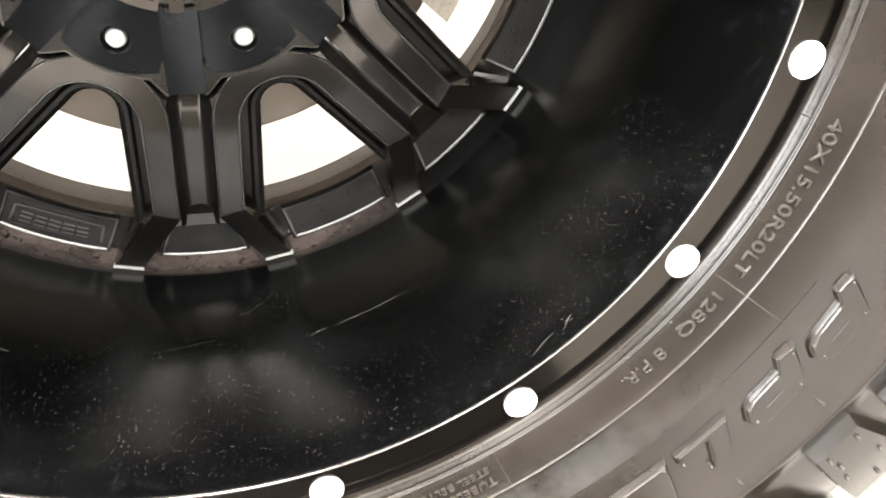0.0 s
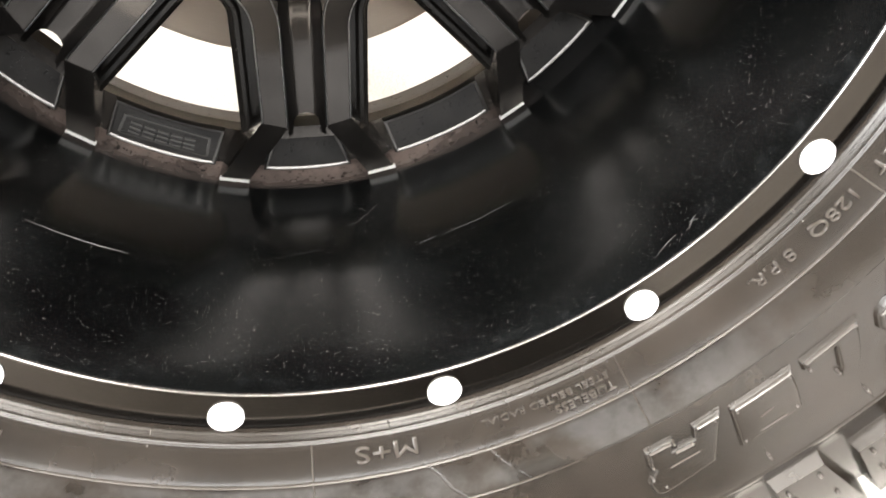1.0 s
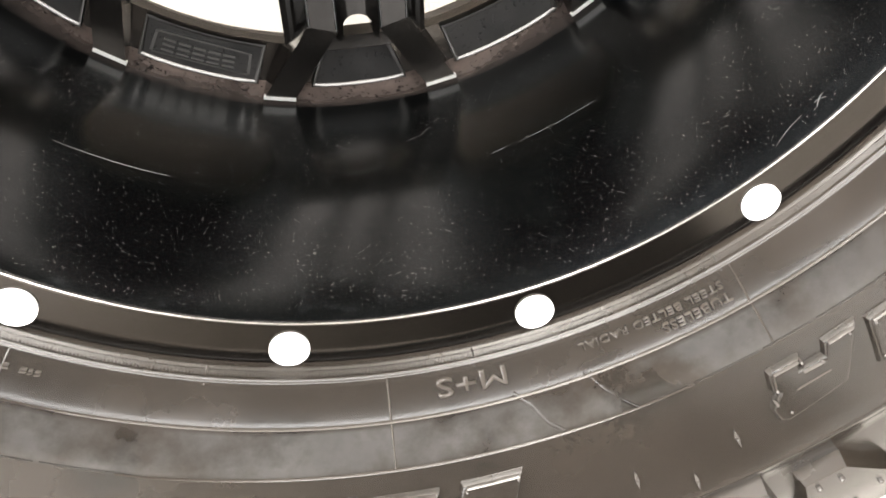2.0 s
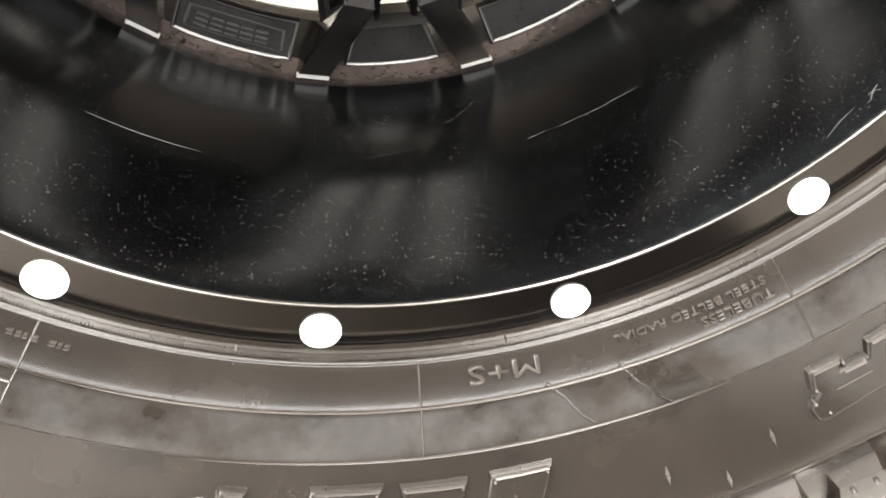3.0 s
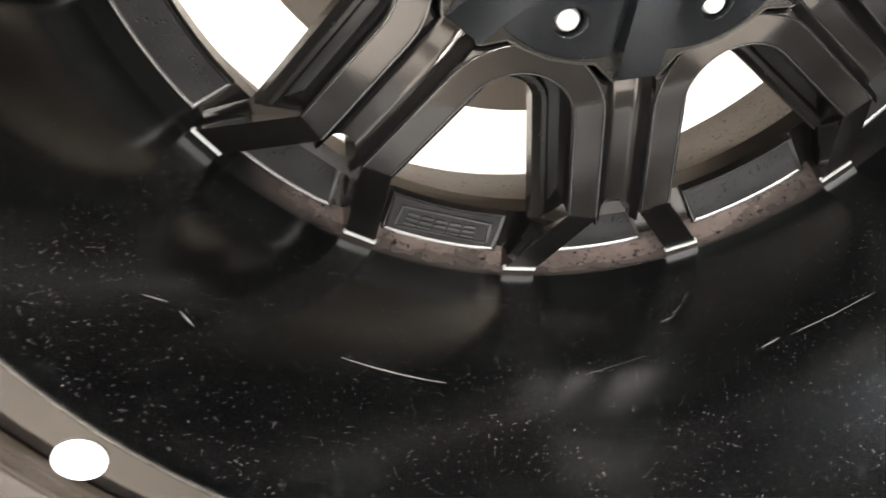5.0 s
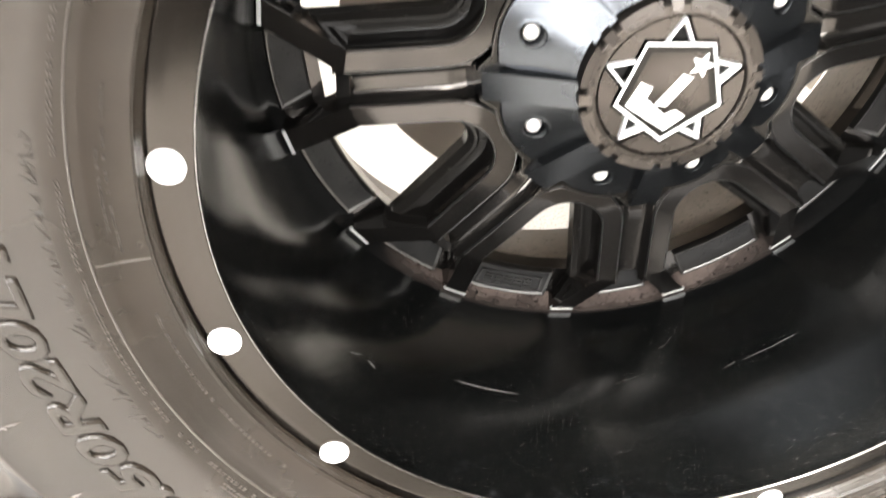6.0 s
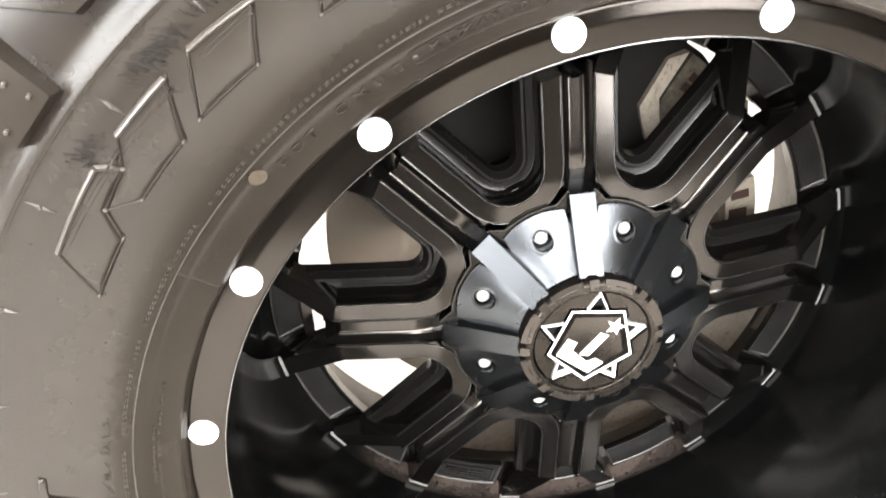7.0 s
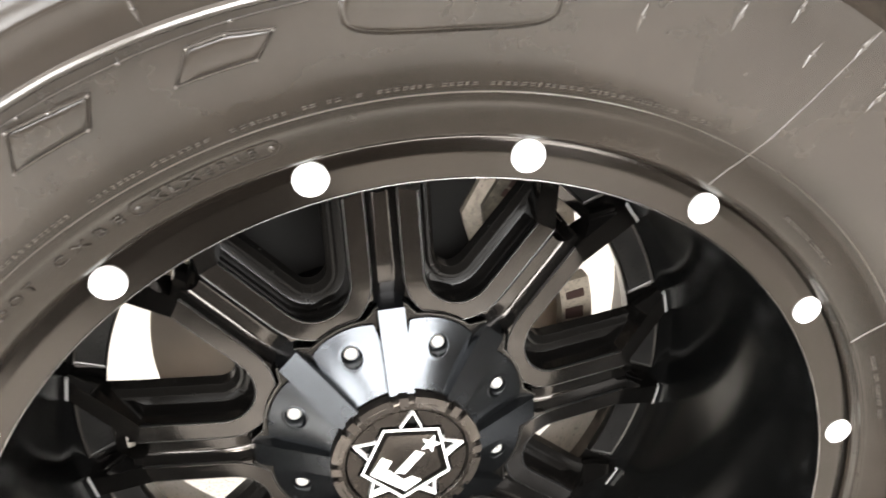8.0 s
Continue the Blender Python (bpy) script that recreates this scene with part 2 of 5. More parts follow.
EDGE_METAL = shader("cut_edge", (0.25, 0.244, 0.238), 0.25, 1.0)
WHITE = shader("white_enamel", (0.86, 0.86, 0.86), 0.35)
STEEL = shader("screw_steel", (0.62, 0.61, 0.59), 0.36, 0.65)
DARK = shader("dark_iron", (0.007, 0.0065, 0.006), 0.65, spec=0.2)
DISC = turned_metal("disc_iron", (0.6, 0.52, 0.44), 0.4, 0.9, 2.0)
tangent = DISC.node_tree.nodes.new("ShaderNodeTangent")
tangent.direction_type, tangent.axis = "RADIAL", "Y"
DISC.node_tree.nodes["Principled BSDF"].inputs["Anisotropic"].default_value = 0.8
DISC.node_tree.nodes["Principled BSDF"].inputs["Anisotropic Rotation"].default_value = 0.25
feed(DISC, "Tangent", tangent.outputs["Tangent"])
RUST = shader("dark_rust", (0.03, 0.012, 0.008), 0.8)
BACKDROP = shader("backdrop_black", (0.012, 0.012, 0.012), 0.7)
CALIPER = worn_cast("caliper_iron", (0.13, 0.11, 0.09), (0.34, 0.29, 0.23), 0.62, 0.45, 0.55)
CAST = worn_cast("cast_facet", (0.02, 0.017, 0.013), (0.15, 0.13, 0.1), 0.54, 0.4, 0.55)
WALLS = shader("wall_paint", (0.1, 0.084, 0.07), 0.7)
# Dark floor colour for the spots where the wheel should reflect shade.
DARK_PATCH = worn_cast("dark_patch_floor", (0.035, 0.032, 0.029), (0.07, 0.063, 0.056), 0.5, 0.85, 0.9, 0.14, 0.2)
CEIL = shader("ceiling_paint", (0.8, 0.77, 0.73), 0.8)


def floor_material():
    m = shader("speckled_floor", (0.72, 0.69, 0.63), 0.35)
    v = coords(m)
    fine, big = noise_tex(m, v, 260, 5, 0.7), noise_tex(m, v, 3, 3)
    a = ramp(m, fine, [(0.4, (0.14, 0.095, 0.065)), (0.49, (0.56, 0.54, 0.505)), (0.7, (0.62, 0.605, 0.575))])
    b = ramp(m, big, [(0.3, (0.52, 0.505, 0.475)), (0.7, (0.6, 0.585, 0.555))])
    feed(m, "Base Color", mix_in(m, a, b, noise_tex(m, v, 1.5, 2)))
    return m


def shade_fade_material():
    """Shade painted into the pale floor's colour, thinning out to one side."""
    m = shader("shade_fade", (0.1, 0.09, 0.08), 0.8, spec=0.2)
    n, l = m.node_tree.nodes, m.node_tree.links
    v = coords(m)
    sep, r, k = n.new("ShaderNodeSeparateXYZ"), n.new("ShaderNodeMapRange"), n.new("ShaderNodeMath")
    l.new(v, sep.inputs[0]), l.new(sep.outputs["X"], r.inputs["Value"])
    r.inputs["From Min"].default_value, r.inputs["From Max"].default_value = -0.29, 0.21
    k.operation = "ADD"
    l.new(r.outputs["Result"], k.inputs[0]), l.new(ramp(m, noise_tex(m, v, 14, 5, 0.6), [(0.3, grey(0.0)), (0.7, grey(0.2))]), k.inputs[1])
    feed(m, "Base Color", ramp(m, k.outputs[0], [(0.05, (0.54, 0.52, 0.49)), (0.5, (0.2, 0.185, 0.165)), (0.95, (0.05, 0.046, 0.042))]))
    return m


FLOOR = floor_material()
SHADE_FADE = shade_fade_material()


# ---- building helpers ----
def thing(name, label, category, at=(0, 0, 0), group="", kind=""):
    ob = new(name)
    ob.matrix_world = pose(*at)
    ob.empty_display_size = 0.05
    return tagged(ob, label, category, group, kind)


def to_object(name, bm, material, parent=None, label="", turn=0.0, smooth=40.0):
    """Links a bmesh as one mesh object under parent, turned about the wheel's axis by turn degrees, anticlockwise from the front."""
    bmesh.ops.recalc_face_normals(bm, faces=bm.faces)
    me = bpy.data.meshes.new(name)
    if smooth:
        for f in bm.faces:
            f.smooth = True
        for e in bm.edges:
            if len(e.link_faces) == 2 and e.calc_face_angle(0) > radians(smooth):
                e.smooth = False
    bm.to_mesh(me)
    bm.free()
    me.materials.append(material)
    ob = new(name, me)
    ob.parent = parent
    ob.rotation_euler = (0, -radians(turn), 0)
    if label:
        ob["label"] = label
    return ob


def part(name, bm, material, parent, label="", turn=0.0, smooth=40.0):
    return to_object(name, bm, material, parent, label, turn, smooth)


def again(ob, turn, parent=None):
    """Another piece on the same mesh, turned about the wheel's axis."""
    o = new(ob.name.split(".")[0], ob.data)
    o.parent = parent or ob.parent
    o.rotation_euler = (0, -radians(turn), 0)
    if "label" in ob:
        o["label"] = ob["label"]
    return o


def polar(r, deg, y):
    a = radians(deg)
    return Vector((r * math.cos(a), y, r * math.sin(a)))


def revolve(profile, steps=192, a0=0.0, a1=360.0, close=False):
    """A surface of revolution about the wheel's axis from (r, y) pairs; close joins the profile's ends."""
    bm = bmesh.new()
    full = abs(a1 - a0 - 360) < 1e-6
    n = steps if full else steps + 1
    rings = [[bm.verts.new(polar(r, a0 + (a1 - a0) * i / steps, y)) for r, y in profile] for i in range(n)]
    for i in range(steps):
        p, q = rings[i], rings[(i + 1) % n]
        for j in range(len(profile) if close else len(profile) - 1):
            k = (j + 1) % len(profile)
            bm.faces.new((p[j], p[k], q[k], q[j]))
    if close and not full:
        bm.faces.new(rings[0])
        bm.faces.new(rings[-1][::-1])
    return bm


def prism(bm, front, back):
    """A closed solid between two rows of points."""
    a, b = [bm.verts.new(p) for p in front], [bm.verts.new(p) for p in back]
    bm.faces.new(a)
    bm.faces.new(b[::-1])
    for i in range(len(a)):
        j = (i + 1) % len(a)
        bm.faces.new((a[i], b[i], b[j], a[j]))
    return bm


def soften(bm, width, segments=2):
    es = [e for e in bm.edges if len(e.link_faces) == 2 and e.calc_face_angle(0) > radians(28)]
    bmesh.ops.bevel(bm, geom=es, offset=width, segments=segments, profile=0.5, affect="EDGES", clamp_overlap=True)
    return bm


def box(bm, x0, x1, y0, y1, z0, z1):
    return prism(bm, [Vector(p) for p in ((x0, y0, z0), (x1, y0, z0), (x1, y0, z1), (x0, y0, z1))],
                 [Vector(p) for p in ((x0, y1, z0), (x1, y1, z0), (x1, y1, z1), (x0, y1, z1))])


def steps_of(x, table):
    return float(np.interp(x, [a for a, _ in table], [b for _, b in table]))


# ---- the hall ----
bm = bmesh.new()
box(bm, -5.2, 5.2, -3.4, 6.2, -0.1, 0.0)
tagged(to_object("floor", bm, FLOOR), "pale speckled hard floor", "floor", kind="structure")


def wall(name, boxes, label):
    bm = bmesh.new()
    for b in boxes:
        box(bm, *b)
    return tagged(to_object(name, bm, WALLS, smooth=0), label, "wall", kind="structure")


wall("wall_north", [(-5.2, 5.2, 6.0, 6.2, 0, 3.5)], "plain brown painted wall")
wall("wall_east", [(5.0, 5.2, -3.4, 6.0, 0, 3.5)], "plain brown painted wall")
wall("wall_south", [(-5.2, -4.9, -3.4, -3.2, 0, 3.5), (-1.7, -1.4, -3.4, -3.2, 0, 3.5), (1.6, 1.9, -3.4, -3.2, 0, 0.5), (1.6, 1.9, -3.4, -3.2, 1.0, 3.5), (1.9, 5.0, -3.4, -3.2, 0, 3.5), (-4.9, -1.7, -3.4, -3.2, 0, 0.71), (-4.9, -1.7, -3.4, -3.2, 2.39, 3.5), (-1.4, 1.1, -3.4, -3.2, 0, 1.37), (1.1, 1.6, -3.4, -3.2, 0, 0.5), (1.1, 1.6, -3.4, -3.2, 1.0, 1.37), (-1.4, 1.6, -3.4, -3.2, 2.87, 3.5)], "plain brown wall with a window opening")
wall("wall_west", [(-5.2, -5.0, -3.2, -3.1, 0, 3.5), (-5.2, -5.0, 1.2, 6.0, 0, 3.5), (-5.2, -5.0, -3.1, 1.2, 0, 0.5), (-5.2, -5.0, -3.1, 1.2, 2.6, 3.5)], "plain brown wall with a window opening")
bm = bmesh.new()
box(bm, -5.2, 5.2, -3.4, 6.2, 3.5, 3.6)
tagged(to_object("ceiling", bm, CEIL), "plain pale ceiling", "ceiling", kind="structure")

# Unseen bars added across the openings to give their reflections some structure.
bm = bmesh.new()
for k in range(3):
    box(bm, -1.4 + 1.47 * k, -1.34 + 1.47 * k, -3.22, -3.18, 1.37, 2.87)
    box(bm, -4.9 + 1.57 * k, -4.84 + 1.57 * k, -3.22, -3.18, 0.71, 2.39)
tagged(to_object("reflection_bars_1", bm, DARK, smooth=0), "added dark upright bars that break up the long window's reflection", "window", kind="structure")
bm = bmesh.new()
for k in range(4):
    box(bm, -5.02, -4.98, -3.1 + 1.41 * k, -3.03 + 1.41 * k, 0.5, 2.6)
tagged(to_object("reflection_bars_2", bm, DARK, smooth=0), "added dark upright bars that break up the tall window's reflection", "window", kind="structure")
# Dark patches added to the floor so the lip and ridges reflect shade.
bm = bmesh.new()
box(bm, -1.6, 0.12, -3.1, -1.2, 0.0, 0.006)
tagged(to_object("shade_patch", bm, DARK_PATCH), "added floor patch painted dark for the wheel's reflections", "floor", kind="structure")
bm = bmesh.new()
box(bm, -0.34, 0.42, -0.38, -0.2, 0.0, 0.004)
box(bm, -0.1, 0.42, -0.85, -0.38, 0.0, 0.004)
tagged(to_object("shade_patch", bm, SHADE_FADE), "added floor patch painted with shade that fades to one side", "floor", kind="structure")

# ---- the tyre ----
SPOKE_AT = -83.7  # one spoke's direction; seven more follow in steps of 45
PROFILE = [(0.2709, -0.0016), (0.2731, -0.0052), (0.2745, -0.0078), (0.2770, -0.0087), (0.2800, -0.0099), (0.2830, -0.0112), (0.2860, -0.0126), (0.2890, -0.0142), (0.2918, -0.0160), (0.2960, -0.0179), (0.3090, -0.0236), (0.3320, -0.0290),
           (0.3600, -0.0340), (0.3730, -0.0352), (0.4000, -0.0345), (0.4350, -0.0270), (0.4650, -0.0130), (0.4830, 0.0060), (0.4880, 0.0300)]


def skin(r):
    """How far the tyre's sidewall stands out at the radius r."""
    return steps_of(r, PROFILE)


tyre = thing("tyre", "brown-black rubber off-road tyre with raised lettering, on a black wheel", "tyre", (0, 0, ZC))


def sink(bm):
    """Flattens what would reach below the floor."""
    for v in bm.verts:
        if v.co.z < 0.003 - ZC:
            v.co.z = 0.003 - ZC
    return bm


# sidewall with its moulded ribs
side = [(0.262, 0.012), (0.2690, 0.0060), (0.2702, 0.0030), (0.2706, 0.0005), (0.2708, -0.0010), (0.2711, -0.0019), (0.2715, -0.0024), (0.2718, -0.0029), (0.2725, -0.0041), (0.2731, -0.0052),
        (0.2732, -0.0060), (0.2735, -0.0066), (0.2738, -0.0068), (0.2740, -0.0069), (0.2742, -0.0075), (0.2745, -0.0078), (0.2752, -0.0080), (0.2770, -0.0087), (0.2800, -0.0099),
        (0.2830, -0.0112), (0.2860, -0.0126), (0.2890, -0.0142), (0.2905, -0.0151), (0.2918, -0.0160), (0.2930, -0.0166), (0.2960, -0.0179), (0.3050, -0.0223), (0.3125, -0.0244),
        (0.3220, -0.0267), (0.3320, -0.0290), (0.3460, -0.0316), (0.3600, -0.0340), (0.3698, -0.0350), (0.3706, -0.0355), (0.3714, -0.0358), (0.3724, -0.0357), (0.3740, -0.0351), (0.3768, -0.0342),
        (0.3785, -0.0331), (0.3850, -0.0325), (0.4000, -0.0315), (0.4200, -0.0270), (0.4500, -0.0150), (0.4700, 0.0010), (0.4810, 0.0200)]
rear = [(r, 0.325 - y) for r, y in side[::-1]]
crown = [(0.488, 0.06), (0.491, 0.11), (0.492, 0.1625), (0.491, 0.215), (0.488, 0.265)]
part("carcass", sink(revolve(side + crown + rear, 256)), RUBBER, tyre, smooth=60)


def on_skin(r, deg, lift):
    return polar(r, deg, skin(r) - lift)


def raised(points, height, inset=0.0018):
    """A flat-topped block on the sidewall with rounded, sloping flanks; points: (r, degrees) round its edge."""
    pts = []
    for i, (r, a) in enumerate(points):
        r2, a2 = points[(i + 1) % len(points)]
        n = max(1, int(abs(a2 - a) / 1.5), int(abs(r2 - r) / 0.008))
        pts += [(r + (r2 - r) * k / n, a + (a2 - a) * k / n) for k in range(n)]
    n = len(pts)
    mean_r = sum(p[0] for p in pts) / n
    flat = [Vector((p[0], radians(p[1]) * mean_r)) for p in pts]
    area = sum(flat[i].x * flat[(i + 1) % n].y - flat[(i + 1) % n].x * flat[i].y for i in range(n))
    turn = 1 if area > 0 else -1
    bm = bmesh.new()
    rows = []
    for off, h in ((-0.5, -0.0006), (-0.25, 0.04 * height), (0.0, 0.3 * height), (0.3, 0.64 * height), (0.65, 0.88 * height), (1.05, 0.985 * height), (1.5, height)):
        row = []
        for i in range(n):
            p0, p1, p2 = flat[i - 1], flat[i], flat[(i + 1) % n]
            e1, e2 = (p1 - p0).normalized(), (p2 - p1).normalized()
            n1, n2 = Vector((-e1.y, e1.x)) * turn, Vector((-e2.y, e2.x)) * turn
            m = (n1 + n2).normalized() if (n1 + n2).length > 0.2 else n1
            q = p1 + m * (off * inset / max(0.55, m.dot(n1)))
            row.append(bm.verts.new(on_skin(q.x, math.degrees(q.y / mean_r), h)))
        rows.append(row)
    for p, q in zip(rows, rows[1:]):
        for i in range(n):
            j = (i + 1) % n
            bm.faces.new((p[i], p[j], q[j], q[i]))
    bm.faces.new(rows[-1])
    return bm


def rib(bm, points, width, height, taper=0.0, base=None):
    """A thin raised line along (r, degrees) points."""
    fine = []
    for (r, a), (r2, a2) in zip(points, points[1:]):
        n = max(1, int(abs(a2 - a) / 1.5) + int(abs(r2 - r) / 0.006))
        fine += [(r + (r2 - r) * k / n, a + (a2 - a) * k / n) for k in range(n)]
    fine.append(points[-1])
    rows = []
    for i, (r, a) in enumerate(fine):
        (r0, a0), (r1, a1) = fine[max(i - 1, 0)], fine[min(i + 1, len(fine) - 1)]
        dr, da = r1 - r0, radians(a1 - a0) * r
        ln = math.hypot(dr, da) or 1
        nr, na = -da / ln, dr / ln
        row = []
        w = width * min(1.0, max(0.12, min(i, len(fine) - 1 - i) * taper)) if taper else width
        for k, h in ((-1, -0.0004), (-0.85, 0.3 * height), (-0.5, 0.8 * height), (0, height), (0.5, 0.8 * height), (0.85, 0.3 * height), (1, -0.0004)):
            rr = r + nr * k * w / 2
            row.append(bm.verts.new(polar(rr, a + math.degrees(na * k * w / 2 / r), (base or skin)(rr) - h)))
        rows.append(row)
    for p, q in zip(rows, rows[1:]):
        for j in range(6):
            bm.faces.new((p[j], p[j + 1], q[j + 1], q[j]))
    bm.faces.new(rows[0])
    bm.faces.new(rows[-1][::-1])
    return bm


def nub(bm, r, deg, size=0.0007, height=0.0016, base=None):
    """The stub of a moulding vent."""
    a = math.degrees(1 / r)
    rings = []
    for f, h in ((1.1, -0.0005), (1.0, height * 0.55), (0.75, height * 0.85)):
        rings.append([bm.verts.new(polar(r + f * size * math.cos(k * 0.7854), deg + f * a * size * math.sin(k * 0.7854), (base or skin)(r) - h)) for k in range(8)])
    top = bm.verts.new(polar(r, deg, (base or skin)(r) - height))
    for p, q in zip(rings, rings[1:]):
        for k in range(8):
            bm.faces.new((p[k], p[(k + 1) % 8], q[(k + 1) % 8], q[k]))
    for k in range(8):
        bm.faces.new((rings[-1][k], rings[-1][(k + 1) % 8], top))
    return bm


# radial seam lines between the fields of the sidewall
for pts in ([(0.2745, -86.6), (0.312, -86.5)], [(0.2745, -116.7), (0.36, -117.5)], [(0.2745, -55.1), (0.311, -55.2)], [(0.2745, -26.6), (0.3115, -26.6)],
            [(0.2745, 153.4), (0.2965, 152.4)], [(0.2745, -175.9), (0.2955, -177.0)], [(0.2745, 64.9), (0.372, 63.4)], [(0.2745, 33.0), (0.296, 35.0)]):
    part("moulded_line", rib(bmesh.new(), pts, 0.0011, 0.0007), LETTERS_RUBBER, tyre)
for pts, w, h in (([(0.2902, -76.2), (0.2960, -75.0), (0.3050, -74.0), (0.3108, -72.9)], 0.0026, 0.0006), ([(0.2902, -70.0), (0.2990, -68.9), (0.3119, -66.8)], 0.0020, 0.0004)):
    part("wrinkle", rib(bmesh.new(), pts, w, h), RUBBER, tyre)
for k in range(8):
    part("bead_notch", rib(bmesh.new(), [(0.2711, -101.8 + 23.0 * k), (0.2756, -101.9 + 23.0 * k)], 0.0009, 0.0006), SMEAR if k % 3 else HIGHLIGHT_RUBBER, tyre)
# rings that run only part of the way round
for r, a0, a1, w, h in ((0.2918, -118.0, 31.0, 0.0013, 0.0009), (0.3120, -107.2, -62.0, 0.0014, 0.0010), (0.3105, -130.0, -117.2, 0.0012, 0.0007)):
    part("moulded_line", rib(bmesh.new(), [(r, a0), (r, a1)], w, h, 0.0 if a1 - a0 == 360 else 0.12), RUBBER if a1 - a0 == 360 else LETTERS_RUBBER, tyre)
rnd = random.Random(5)
a0 = -117.0
while a0 < -24:
    if -107.5 < a0 < -62:
        a0 = -62.0
    a1 = a0 + rnd.uniform(1.5, 6.0)
    bm = rib(bmesh.new(), [(0.3115 + rnd.uniform(-0.0002, 0.0002), a0), (0.3115 + rnd.uniform(-0.0002, 0.0002), a1)], rnd.uniform(0.0006, 0.0011), 0.0003, 0.3)
    part("crease", bm, SMEAR, tyre, "thin dark crease")
    a0 = a1 + rnd.uniform(-0.1, 0.6)
part("moulded_line", rib(bmesh.new(), [(0.2968, 33.0), (0.2968, 243.0)], 0.0012, 0.0009), HIGHLIGHT_RUBBER, tyre)


def moulded_text(words, r, a0, a1, height, lift=0.0014, spread=1.0, name="lettering", material=None, bold=-0.016, slant=0.0):
    """Raised words along the sidewall from a0 clockwise to a1, their feet on the radius r, tops outwards."""
    cu = bpy.data.curves.new(name, "FONT")
    cu.body, cu.size, cu.resolution_u, cu.space_character = words, 1.0, 3, spread
    cu.extrude, cu.bevel_depth, cu.bevel_resolution, cu.offset = 0.02, 0.036, 1, bold
    tmp = bpy.data.objects.new(name, cu)
    scene.collection.objects.link(tmp)
    bpy.context.view_layer.update()
    me = bpy.data.meshes.new_from_object(tmp.evaluated_get(bpy.context.evaluated_depsgraph_get()))
    bpy.data.objects.remove(tmp)
    for v in me.vertices:
        v.co.x += slant * v.co.y
    xs = [v.co.x for v in me.vertices]
    x0, x1, top, thick = min(xs), max(xs), 0.69, max(v.co.z for v in me.vertices)
    for v in me.vertices:
        a = a0 + (a1 - a0) * (v.co.x - x0) / (x1 - x0)
        rr = r + height * v.co.y / top
        v.co = on_skin(rr, a, lift * v.co.z / thick if v.co.z > 0 else -0.0006)
    me.name = name
    me.materials.append(material or LETTERS_RUBBER)
    ob = new(name, me)
    ob.parent = tyre
    return ob


moulded_text("40X15.50R20LT", 0.2797, -9.0, -25.6, 0.0055)
moulded_text("128Q", 0.2797, -28.0, -33.4, 0.0052)
moulded_text("8 P.R.", 0.2797, -35.4, -40.6, 0.0052)
moulded_text("TUBELESS", 0.2840, -56.2, -62.5, 0.0035)
moulded_text("STEEL BELTED RADIAL", 0.2786, -56.4, -69.8, 0.0030)
moulded_text("M+S", 0.2780, -76.3, -82.5, 0.0074)
moulded_text("DOT", 0.2835, 138.2, 133.4, 0.0042, 0.0009, spread=1.5, material=RUBBER, bold=-0.024)
moulded_text("CXBE", 0.2835, 131.0, 123.6, 0.0042, 0.0009, spread=1.7, material=RUBBER, bold=-0.024)
moulded_text("KLX4315", 0.2840, 120.6, 111.0, 0.0040, 0.0009, spread=1.35, material=RUBBER, bold=-0.024)
moulded_text("40X15.50R20LT", 0.3250, 231.4, 175.8, 0.0160, 0.0021, material=RUBBER, bold=0.004, slant=0.22)


def small_print(r, a0, a1, height, seed, gap=0.35):
    """A line of writing too small to read: short bars."""
    rnd = random.Random(seed)
    bm = bmesh.new()
    a, sign = a0, (1 if a1 > a0 else -1)
    while (a - a1) * sign < 0:
        w = rnd.uniform(0.25, 0.5)
        if rnd.random() > 0.14:
            for f in (0.1, 0.6):
                lean = sign * w * rnd.uniform(0.0, 0.35)
                q = [(r + height * f, a), (r + height * (f + rnd.uniform(0.05, 0.25)), a + sign * w), (r + height * (f + 0.38), a + sign * w + lean), (r + height * (f + 0.3), a + lean)]
                prism(bm, [on_skin(*p, 0.0009) for p in q], [on_skin(*p, -0.0004) for p in q])
        a += sign * (w + gap * rnd.uniform(0.6, 1.2))
    return part("small_print", bm, HIGHLIGHT_RUBBER, tyre, smooth=0)


small_print(0.3000, 172.0, 69.0, 0.0022, 3)
small_print(0.3000, 226.0, 174.0, 0.0022, 4)
small_print(0.2835, 182.5, 166.0, 0.0014, 5)
small_print(0.2862, 180.0, 172.0, 0.0014, 6)
small_print(0.2800, 216.0, 190.0, 0.0016, 7)
small_print(0.2812, 55.0, 46.0, 0.0024, 8, 0.2)
small_print(0.2812, 30.0, 20.0, 0.0024, 9, 0.2)
small_print(0.2795, 246.0, 238.0, 0.0024, 10, 0.2)
small_print(0.3035, 221.0, 212.0, 0.0036, 11, 0.15)

# the stamp's oval frame, with a round mark at either end
bm = bmesh.new()
cap_pts = [(0.2819, 122.0), (0.2819, 109.8)]
ends = [(0.2858 + 0.0039 * math.cos(k), 109.8 - 0.8 * math.sin(k)) for k in [math.pi - i * math.pi / 6 for i in range(7)]]
ends2 = [(0.2858 + 0.0039 * math.cos(k), 122.0 + 0.8 * math.sin(k)) for k in [i * math.pi / 6 for i in range(7)]]
rib(bm, cap_pts + ends + ends2 + [(0.2819, 122.0)], 0.0009, 0.0007)
part("stamp_frame", bm, RUBBER, tyre)
for a in (122.1, 109.7):
    bm = bmesh.new()
    nub(bm, 0.2858, a, 0.0015, 0.0012)
    part("stamp_rivet", bm, RUBBER, tyre)

